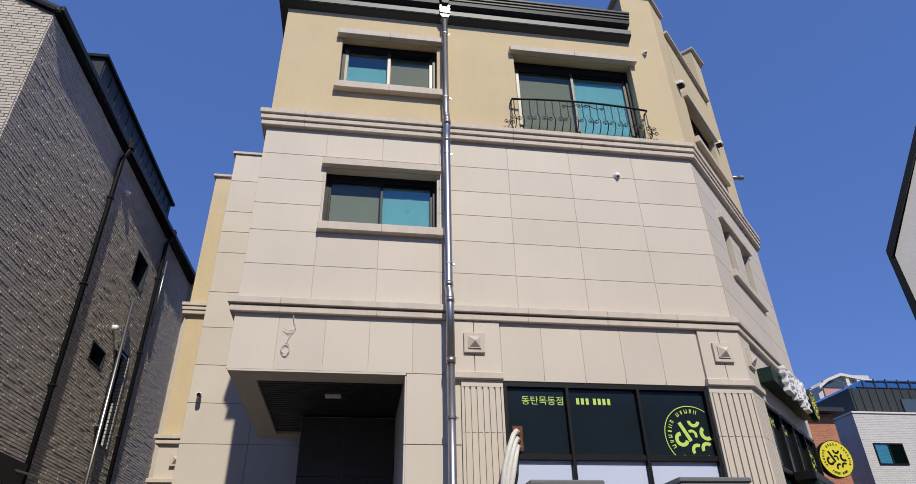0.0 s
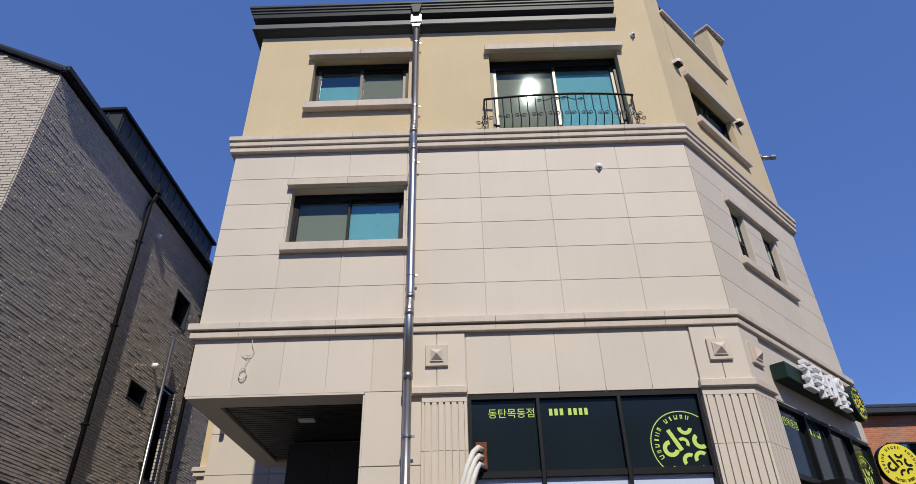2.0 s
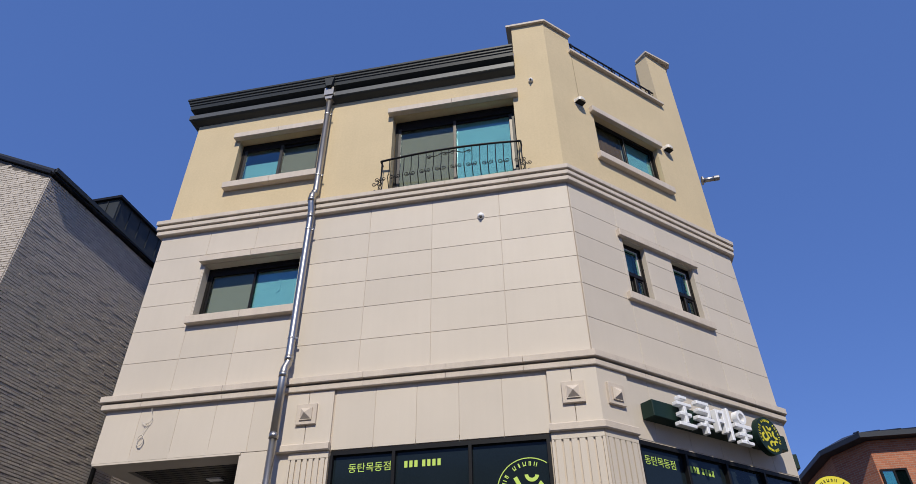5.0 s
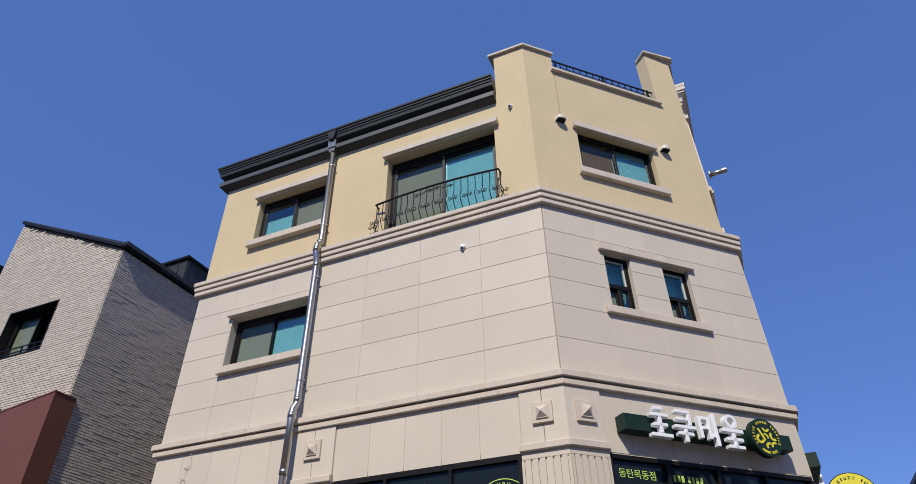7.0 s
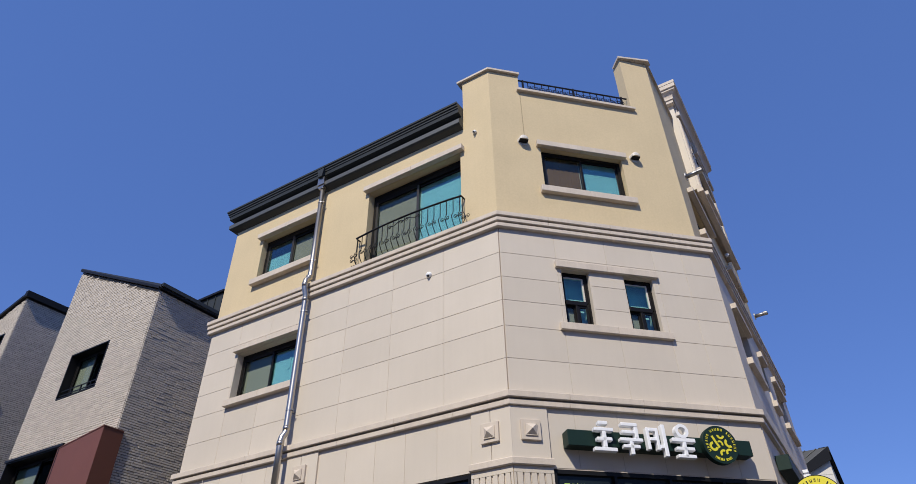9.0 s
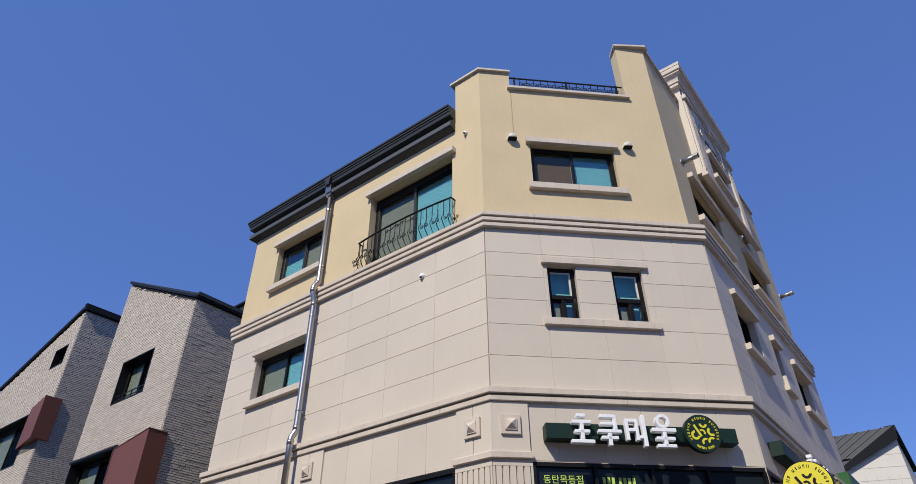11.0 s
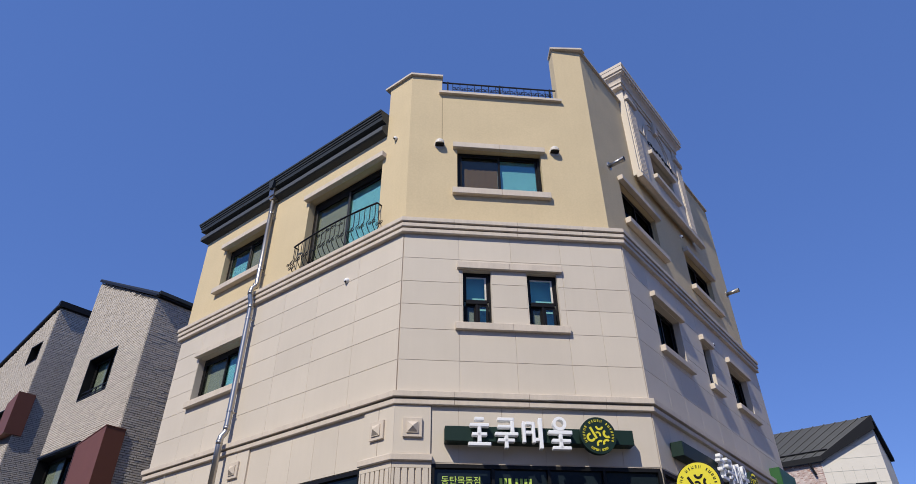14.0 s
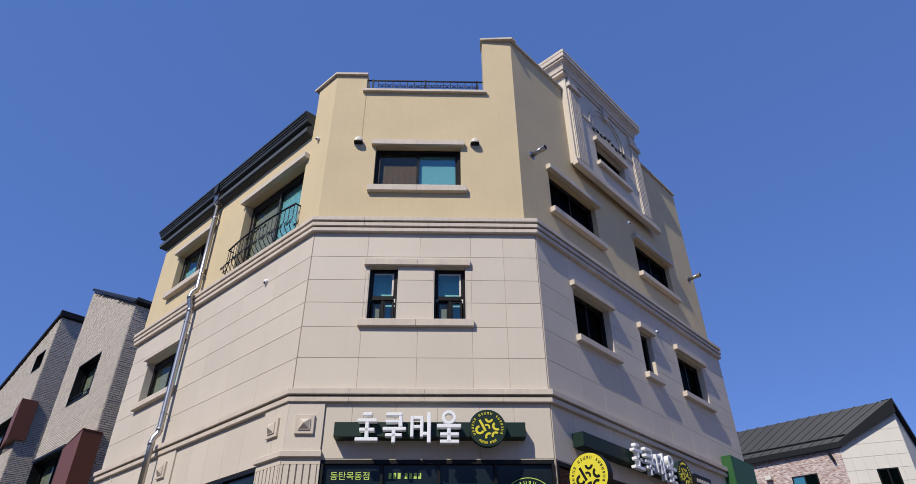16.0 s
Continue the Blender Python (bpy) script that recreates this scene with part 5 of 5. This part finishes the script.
def deep_window(m, hole, parent, depth=0.24, kinds=("grey", "teal"), lining=BLACK):
    a, b, c, d = hole
    bm = bmesh.new()
    for p in ((a, a + 0.03, c, d), (b - 0.03, b, c, d), (a + 0.03, b - 0.03, d - 0.03, d), (a + 0.03, b - 0.03, c, c + 0.03)):
        box(bm, m, p[0], p[1], -0.03, depth + 0.05, p[2], p[3])
    part("window_lining", bm, lining, parent)
    return window(parent, m, (a + 0.03, b - 0.03, c + 0.03, d - 0.03), HALF(*kinds), depth, sash=FRAME)


deep_window(NF, N_WIN, nb, kinds=("grey", "dark"))
for z in (8.30, 8.42):
    part("guard_bar", box(bmesh.new(), NF, N_WIN[0] + 0.03, N_WIN[1] - 0.03, 0.02, 0.04, z, z + 0.025), BLACK, nb)
for f in (0.3, 0.55, 0.8):
    x = N_WIN[0] + (N_WIN[1] - N_WIN[0]) * f
    part("guard_post", box(bmesh.new(), NF, x, x + 0.025, 0.015, 0.045, 8.22, 8.445), BLACK, nb)
deep_window(NF, N_LOW, nb, 0.27, ("grey", "dark"))
part("bay_soffit", box(bmesh.new(), NF, -0.05, 2.45, -0.06, 0.28, 6.80, 6.86), BLACK, nb)
part("maroon_bay", prism(bmesh.new(), [(-7.75, 8.24), (-5.45, 7.90), (-5.45, 8.39), (-5.53, 8.40), (-7.75, 8.40)], 4.2, 6.76), RED, nb, "maroon metal clad bay")
part("bay_cap", prism(bmesh.new(), [(-7.76, 8.23), (-5.44, 7.885), (-5.44, 8.39), (-5.53, 8.40), (-7.76, 8.40)], 6.762, 6.785), RED, nb)

deep_window(NS, S_WIN[0], nb, 0.2, ("dark", "dark"), EAVE)
deep_window(NS, S_WIN[1], nb, 0.2, ("dark", "dark"), EAVE)
deep_window(NS, S_WIN[2], nb, 0.26, ("dark", "dark"), BLACK)
for i in range(26):
    part("quoin_brick", box(bmesh.new(), NS, 6.84, 6.90, -0.05, 0.1, 4.84 + i * 0.08, 4.905 + i * 0.08), BRICK_ONE, nb)
part("side_canopy", box(bmesh.new(), NS, -0.2, 3.55, -0.12, 0.0, 3.45, 3.85), BLACK, nb)
part("canopy_rod", tube(bmesh.new(), [NS @ Vector((3.2, -0.1, 3.7)), NS @ Vector((4.2, -0.3, 3.7))], 0.02, 8), STEEL, nb)

for x in (3.64, 7.32):
    dp = thing("black_downpipe", NS @ Vector((x, -0.1, 0)), "black rainwater downpipe on a grey brick wall", "pipe", "black downpipes")
    part("pipe_length", tube(bmesh.new(), [NS @ Vector((x, -0.19, 10.6)), NS @ Vector((x, -0.17, 10.45)), NS @ Vector((x, -0.08, 10.25)), NS @ Vector((x, -0.08, 0.1))], 0.048, 12), BLACK, dp, smooth=True)
    part("outlet", box(bmesh.new(), NS, x - 0.07, x + 0.07, -0.25, -0.12, 10.5, 10.66), BLACK, dp)
    for z in (9.2, 7.2, 5.2):
        part("bracket", box(bmesh.new(), NS, x - 0.06, x + 0.06, -0.135, -0.0, z, z + 0.03), BLACK, dp)
pole = thing("steel_conduit", NS @ Vector((6.02, -0.1, 0)), "long galvanised steel conduit standing off a brick wall", "pipe")
part("tube", tube(bmesh.new(), [NS @ Vector((5.98, -0.14, 7.95)), NS @ Vector((6.02, -0.14, 0.1))], 0.04, 10), STEEL, pole, smooth=True)
for z in (6.75, 5.1):
    part("bracket", box(bmesh.new(), NS, 5.95, 6.5 if z > 6 else 6.1, -0.12, -0.0, z, z + 0.03), STEEL, pole)
mast = thing("vent_mast", NS @ Vector((7.55, -0.1, 8.0)), "thin steel vent pipe with a cross bar on brick", "pipe")
part("tube", tube(bmesh.new(), [NS @ Vector((7.54, -0.12, 9.85)), NS @ Vector((7.56, -0.12, 8.0))], 0.028, 8), STEEL, mast, smooth=True)
part("cross_bar", box(bmesh.new(), NS, 7.35, 7.8, -0.13, -0.10, 9.45, 9.49), STEEL, mast)
part("bracket", box(bmesh.new(), NS, 7.54, 7.57, -0.12, 0.0, 8.3, 8.33), STEEL, mast)
for x, z in ((4.32, 9.80), (5.60, 7.13)):
    v = thing("wall_vent", NS @ Vector((x, 0, z)), "small white vent cap on a grey brick wall", "vent", "wall vents")
    part("cap_dome", tube(bmesh.new(), [NS @ Vector((x, -0.01, z)), NS @ Vector((x, -0.10, z)), NS @ Vector((x, -0.13, z - 0.01))], [0.065, 0.065, 0.04], 14), WHITE, v, smooth=True)
    part("rim", disc(bmesh.new(), NS, x, z, 0.075, -0.025, 0, 18), VENT, v)
bricks(n_front, NF, NL, 4.3, lambda x: slope(x, ROOF1), [N_WIN, N_LOW, (2.35, NL, 4.0, 6.8)], (1.6, 4.4, 6.9, 8.6))
bricks(n_side, NS, NSL, 3.0, lambda x: 10.52, S_WIN, (0.0, 3.4, 8.4, 10.2), proud=(0.0, 0.002, 0.004, 0.007))

# ---- second brick house ----
N2F, N2S = wall_frame((-18.6, 8.30), (-13.2, 8.30)), wall_frame((-13.2, 8.30), (-13.0, 17.5))
ROOF2 = [(0, 11.2), (5.4, 12.85)]
nb2 = thing("grey_brick_house", (-16, 12.5, 0), "grey long-brick house with a shed roof beside a twin", "house")
W2 = (4.10, 5.02, 10.90, 11.60)
W2L = (0.6, 4.2, 7.6, 9.35)
bm = pierced(bmesh.new(), N2F, 0, 5.4, 0, 11.2, 0, 0.3, [(W2[0], W2[1], W2[2], 11.2), W2L])
for outline in ([(0, 11.2), (W2[0], 11.2), (W2[0], slope(W2[0], ROOF2))], [(W2[0], W2[3]), (W2[1], W2[3]), (W2[1], slope(W2[1], ROOF2)), (W2[0], slope(W2[0], ROOF2))], [(W2[1], 11.2), (5.4, 11.2), (5.4, 12.85), (W2[1], slope(W2[1], ROOF2))]):
    upright(bm, outline, 0, 0.3, N2F)
f2 = part("front_wall", bm, MORTAR, nb2)
s2 = part("side_wall", box(bmesh.new(), N2S, 0, 9.0, 0, 0.3, 0, 12.85), MORTAR, nb2)
part("far_wall", box(bmesh.new(), Matrix(), -18.6, -18.3, 8.6, 17.5, 0, 11.1), BRICK_MASS, nb2)
part("rake_trim", upright(bmesh.new(), [(-0.1, 11.18), (5.45, 12.86), (5.5, 12.97), (-0.1, 11.29)], -0.10, 0.02, N2F), BLACK, nb2)
part("eaves_trim", box(bmesh.new(), N2S, -0.1, 9.0, -0.14, 0.02, 12.82, 13.03), BLACK, nb2)
bm = bmesh.new()
upright(bm, [(0.0, 11.3), (5.4, 12.95), (5.4, 13.03), (0.0, 11.38)], 0.02, 9.0, N2F)
part("roof", bm, ROOF, nb2)
deep_window(N2F, W2, nb2, 0.25, ("dark", "dark"))
deep_window(N2F, W2L, nb2, 0.27, ("grey", "dark"))
part("maroon_bay", prism(bmesh.new(), [(-14.8, 8.29), (-13.1, 8.02), (-13.1, 8.55), (-13.22, 8.56), (-14.8, 8.45)], 8.18, 9.55), RED, nb2, "maroon metal clad bay")
bricks(f2, N2F, 5.4, 6.0, lambda x: slope(x, ROOF2), [W2, W2L, (3.9, 5.4, 7.9, 9.6)], (2.5, 5.4, 9.7, 11.0))
bricks(s2, N2S, 4.0, 6.0, lambda x: 12.84, [], (0, 3.0, 11.0, 12.5))

# dark brick block further along the street
nb3 = thing("black_brick_house", (-23, 13, 0), "near-black brick house with dark metal eaves", "house")
part("wall", box(bmesh.new(), Matrix(), -28, -19.4, 9.6, 18, 0, 11.0), NIGHT_BRICK, nb3)
part("eaves", box(bmesh.new(), Matrix(), -28.3, -19.2, 9.35, 18.2, 11.005, 11.35), BLACK, nb3)
part("roof", box(bmesh.new(), Matrix(), -27.5, -20, 10.2, 17.5, 11.355, 12.1), ROOF, nb3)


# ---- houses across the side street ----
def plain_window(m, hole, parent, blind=True):
    a, b, c, d = hole
    bm = bmesh.new()
    for p in ((a, a + 0.06, c, d), (b - 0.06, b, c, d), (a + 0.06, b - 0.06, c, c + 0.06), (a + 0.06, b - 0.06, d - 0.06, d), ((a + b) / 2 - 0.03, (a + b) / 2 + 0.03, c + 0.06, d - 0.06)):
        box(bm, m, p[0], p[1], -0.04, 0.03, p[2], p[3])
    w = part("window", bm, FRAME, parent)
    part("pane", box(bmesh.new(), m, a + 0.05, (a + b) / 2 - 0.02, -0.02, -0.01, c + 0.05, d - 0.05), GLASS if blind else GLASS_DARK, w)
    part("pane", box(bmesh.new(), m, (a + b) / 2 + 0.02, b - 0.05, -0.02, -0.01, c + 0.05, d - 0.05), GLASS_DARK, w)
    part("blind", box(bmesh.new(), m, a + 0.05, b - 0.05, -0.006, 0.0, c + 0.05, d - 0.05), BLIND if blind else SHADE, w)


ob = thing("orange_brick_house", (15, 27, 0), "orange brick house with a dark tiled roof", "house")
OF = Matrix.Translation((0, 23.6, 0))
part("wall", prism(bmesh.new(), [(13.2, 25.2), (13.9, 23.62), (19.1, 23.6), (19.1, 31), (13.2, 31)], 0, 8.45), ORANGE, ob)
for h in ((13.95, 14.75, 6.3, 7.5), (16.45, 17.9, 6.3, 7.48)):
    plain_window(OF, h, ob)
bm = bmesh.new()
lo = [(12.8, 25.0), (13.6, 23.2), (19.4, 23.2), (19.4, 31.4), (12.8, 31.4)]
hi = [(14.6, 27.4), (14.9, 27.0), (17.5, 27.0), (17.5, 28.5), (14.6, 28.5)]
a = [bm.verts.new((x, y, 8.46)) for x, y in lo]
a2 = [bm.verts.new((x, y, 8.62)) for x, y in lo]
b = [bm.verts.new((x, y, 9.75)) for x, y in hi]
for i in range(5):
    j = (i + 1) % 5
    bm.faces.new((a[i], a[j], a2[j], a2[i]))
    bm.faces.new((a2[i], a2[j], b[j], b[i]))
bm.faces.new(b)
bm.faces.new(a[::-1])
rf = part("roof", bm, ROOF, ob)
for i in range(9):
    f = i / 9
    part("roof_rib", tube(bmesh.new(), [(13.6 + 5.8 * f, 23.2, 8.64), (14.9 + 2.6 * f, 27.0, 9.77)], 0.03, 5), ROOF, rf)

wb = thing("white_brick_house", (26, 31, 0), "pale brick house with a dark metal upper storey", "house")
WF = Matrix.Translation((0, 25.9, 0))
part("wall", box(bmesh.new(), WF, 22.0, 34, 0, 9, 0, 9.2), PALE_BRICK, wb)
part("coping", box(bmesh.new(), WF, 21.95, 34, -0.05, 9, 9.205, 9.28), WHITE_WALL, wb)
plain_window(WF, (22.5, 23.95, 6.95, 7.88), wb)
up = part("upper_storey", box(bmesh.new(), WF, 23.6, 36, 1.6, 9, 9.28, 10.9), EAVE, wb)
for i in range(18):
    part("seam", box(bmesh.new(), WF, 23.7 + 0.45 * i, 23.74 + 0.45 * i, 1.56, 1.6, 9.3, 10.88), EAVE, up)
part("terrace_window", box(bmesh.new(), WF, 26.2, 27.6, 1.5, 1.6, 9.5, 10.4), FARGLASS, wb)
part("flue", tube(bmesh.new(), [(21.7, 27.2, 8.4), (21.7, 27.2, 1)], 0.08, 10), STEEL, wb)
part("flue_cap", tube(bmesh.new(), [(21.7, 27.2, 8.38), (21.7, 27.2, 8.55)], 0.14, 10), BLACK, wb)

hip = thing("dark_roof_house", (27, 43, 0), "pale house with a dark hipped tile roof", "house")
part("wall", box(bmesh.new(), Matrix(), 22.5, 31, 34, 44, 0, 11.6), WHITE_WALL, hip)
part("dark_recess", box(bmesh.new(), Matrix(), 25.6, 28.6, 33.9, 34.1, 10.2, 11.3), FARGLASS, hip)
bm = bmesh.new()
lo = [(21.5, 33), (32, 33), (32, 45), (21.5, 45)]
a = [bm.verts.new((x, y, 11.6)) for x, y in lo]
a2 = [bm.verts.new((x, y, 11.85)) for x, y in lo]
b = [bm.verts.new((x, y, 13.0)) for x, y in ((25, 38), (28.5, 38), (28.5, 40), (25, 40))]
for i in range(4):
    j = (i + 1) % 4
    bm.faces.new((a[i], a[j], a2[j], a2[i]))
    bm.faces.new((a2[i], a2[j], b[j], b[i]))
bm.faces.new(b)
bm.faces.new(a[::-1])
part("roof", bm, ROOF, hip)

blue = thing("blue_glazed_block", (40, 50, 0), "low block with a blue glazed roof", "building")
part("wall", box(bmesh.new(), Matrix(), 34.0, 60, 42.0, 60, 0, 15.0), EAVE, blue)
bm = upright(bmesh.new(), [(34.2, 15.01), (60, 15.01), (60, 16.9), (37.5, 16.6)], 0, 14, Matrix.Translation((0, 42.2, 0)))
gl = part("glazed_roof", bm, BLUEGLASS, blue)
for i in range(22):
    part("glazing_bar", box(bmesh.new(), Matrix(), 35.5 + 1.0 * i, 35.58 + 1.0 * i, 42.12, 42.2, 15.02, min(16.7, 15.1 + 0.55 * i + 0.3)), EAVE, gl)
for z in (15.5, 16.0, 16.5):
    part("glazing_bar", box(bmesh.new(), Matrix(), 35.0 + (z - 15) * 1.9, 60, 42.11, 42.2, z, z + 0.06), EAVE, gl)

apt = thing("apartment_block", (101, 128, 0), "distant grey and pink apartment tower with white gable frame", "building")
AF = Matrix.Translation((2.6, 120, 0))
part("wall", upright(bmesh.new(), [(93, 0), (109, 0), (109, 43.4), (107, 44.2), (99, 45.6), (95.5, 44.3), (93, 42.6)], 0, 14, AF), CONCRETE, apt)
part("pink_panel", box(bmesh.new(), AF, 94.2, 100.6, -0.4, 0, 0, 42.2), PINK, apt)
for x, z1 in ((94.0, 43.6), (105, 46.6)):
    part("lift_tower", box(bmesh.new(), AF, x, x + 4.0, 3, 9, 0, z1), CONCRETE, apt)
gf = bmesh.new()
for p, q in (((93, 42.6), (95.5, 44.3)), ((95.5, 44.3), (99, 45.6)), ((99, 45.6), (107, 44.2)), ((107, 44.2), (109, 43.2))):
    upright(gf, [p, q, (q[0], q[1] - 0.6), (p[0], p[1] - 0.6)], -0.9, 0, AF)
for x in (99.8, 102.4, 105.2):
    box(gf, AF, x, x + 0.8, -0.8, 0, 40.5, 44.4)
part("gable_frame", gf, WHITE_WALL, apt)
for z in range(6, 41, 3):
    for x in (94.8, 97.0, 98.8, 101.2, 103.6, 106.4):
        part("window", box(bmesh.new(), AF, x, x + 1.4, -0.5, -0.41 if x < 100 else 0, z - 0.6, z + 0.9), FARGLASS, apt)
for x0, x1, z0, z1 in ((94.5, 99.4, 42.5, 43.9), (103.3, 105.0, 41.8, 43.6), (106.2, 108.4, 41.8, 43.2)):
    part("window", box(bmesh.new(), AF, x0, x1, -0.3, 0, z0, z1), FARGLASS, apt)

side = thing("white_corner_house", (47, 42, 0), "white rendered tall house with dark roof edge", "house")
SR = wall_frame((43.6, 41.2), (53.6, 30.2))
part("wall", upright(bmesh.new(), [(0.3, 0), (14, 0), (14, 40), (7, 40), (0.3, 27.2)], 0, 12, SR), WHITE_WALL, side)
part("roof_edge", upright(bmesh.new(), [(-0.2, 26.6), (7.0, 40.0), (7.0, 41.0), (-0.2, 27.6)], -0.4, 12.3, SR), BLACK, side)
part("roof_edge", upright(bmesh.new(), [(-0.2, 27.0), (0.3, 26.8), (0.5, 19.0), (-0.1, 19.0)], -0.4, 0.3, SR), BLACK, side)

# house with the grey metal roof
rb = thing("metal_roof_house", (4, 43, 0), "brick and white panel house with a grey standing seam roof", "house")
E0, E1, AP = Vector((-2.0, 38.1, 10.78)), Vector((4.70, 38.35, 10.85)), Vector((7.30, 39.45, 12.62))
RW, RG = wall_frame(E0.xy, E1.xy), wall_frame(E1.xy, AP.xy)
gl_ = (AP.xy - E1.xy).length
part("brick_wall", prism(bmesh.new(), [tuple(E0.xy), tuple(E1.xy), (4.6, 43), (-2, 43)], 0, 10.6), MIXED, rb)
part("panel_wall", upright(bmesh.new(), [(0, 0), (gl_, 0), (gl_, 12.35), (0, 10.55)], 0.0, 0.4, RG), WHITE_WALL, rb, "white panel wall under the rake")
for z in (7.6, 8.2, 8.8, 9.4, 10.0, 10.6, 11.2):
    part("panel_joint", box(bmesh.new(), RG, 0.02 if z < 10.5 else (z - 10.4) * 1.5, gl_, -0.006, 0.0, z, z + 0.02), SHADE, rb)
RS = wall_frame(AP.xy, (AP.x + 0.15, AP.y + 3.6))
part("shade_wall", upright(bmesh.new(), [(0.002, 0), (2.2, 0), (2.2, 10.75), (0.002, 12.35)], 0.0, 0.4, RS), WHITE_WALL, rb)
bm = bmesh.new()
over = Vector((0, -0.25, -0.10))
top = [E0 + over, E1 + over + Vector((0.1, 0.1, 0)), AP + Vector((0.12, -0.15, -0.08))]
top.append(top[2] + (top[0] - top[1]) * 1.1)
v = [bm.verts.new(p) for p in top] + [bm.verts.new(p - Vector((0, 0, 0.28))) for p in top]
for f in ((0, 1, 2, 3), (7, 6, 5, 4), (0, 4, 5, 1), (1, 5, 6, 2), (2, 6, 7, 3), (3, 7, 4, 0)):
    bm.faces.new([v[i] for i in f])
rr = part("roof", bm, ROOF, rb, "grey standing seam metal roof")
for k in (0, 1):
    p, q = top[k], top[k + 1]
    p, q = p + (Vector((0, -0.03, 0)) if k == 0 else Vector((0.0, -0.04, 0))), q + Vector((0.02, -0.04, 0))
    bm = bmesh.new()
    o = Vector((0, 0.03, 0))
    v = [bm.verts.new(w + e + d) for d in (Vector(), o) for w, e in ((p, Vector((0, 0, 0.03))), (q, Vector((0, 0, 0.03))), (q, Vector((0, 0, -0.24 - 0.4 * k))), (p, Vector((0, 0, -0.24))))]
    for f in ((0, 1, 2, 3), (7, 6, 5, 4), (0, 4, 5, 1), (1, 5, 6, 2), (2, 6, 7, 3), (3, 7, 4, 0)):
        bm.faces.new([v[i] for i in f])
    part("edge_trim", bm, BLACK, rb, "black roof edge")
for i in range(15):
    f = i / 14
    p, q = top[0].lerp(top[1], f), top[3].lerp(top[2], f)
    part("seam", tube(bmesh.new(), [p + Vector((0, 0, 0.02)), q + Vector((0, 0, 0.02))], 0.03, 5), ROOF, rr)
part("far_roof", upright(bmesh.new(), [(-0.1, 12.3), (2.1, 10.72), (2.1, 10.94), (-0.1, 12.60)], -0.2, 0.3, RS), BLACK, rb)
plain_window(RW, (4.2, 5.4, 8.3, 9.55), rb)
plain_window(RG, (1.25, 2.15, 8.3, 9.4), rb, False)
part("rain_pipe", tube(bmesh.new(), [RW @ Vector((6.2, -0.2, 10.5)), RW @ Vector((6.35, -0.1, 9.9))], 0.06, 8), BLACK, rb)
part("roof_dormer", box(bmesh.new(), RW, 1.2, 2.6, 0.75, 3.0, 10.9, 12.15), EAVE, rb, "small dark dormer with a window")
part("dormer_pane", box(bmesh.new(), RW, 1.5, 2.3, 0.73, 0.749, 11.4, 11.95), FARGLASS, rb)
part("snow_rail", tube(bmesh.new(), [top[0].lerp(top[3], 0.14) + Vector((0, 0, 0.08)), top[1].lerp(top[2], 0.14) + Vector((0, 0, 0.08))], 0.035, 6), BLACK, rb)
for i in range(5):
    part("panel_joint", box(bmesh.new(), RG, 0.35 + 0.5 * i, 0.362 + 0.5 * i, -0.005, 0.0, 7.0 + 0.6 * (i % 2), 10.2), SHADE, rb)
part("floodlight", box(bmesh.new(), RW, 3.0, 3.3, -0.3, 0, 9.55, 9.75), VENT, rb)

# unseen plain rows, added to close the street behind and beside the viewer and cut low sky light
row = thing("opposite_sky_block", (0, -17, 0), "unseen plain block across the street, added to cut low sky light", "house")
part("wall", box(bmesh.new(), Matrix(), -45, 45, -24, -13, 0, 9.5), PALE_BRICK, row)
part("roof_edge", box(bmesh.new(), Matrix(), -45.2, 45.2, -24.2, -12.8, 9.505, 9.8), EAVE, row)
row2 = thing("side_sky_block", (30, -3, 0), "unseen plain block on the far corner, added to cut low sky light", "house")
part("wall", box(bmesh.new(), Matrix(), 25, 40, -10, 8, 0, 9.0), WHITE_WALL, row2)
part("roof_edge", box(bmesh.new(), Matrix(), 24.8, 40.2, -10.2, 8.2, 9.005, 9.3), EAVE, row2)
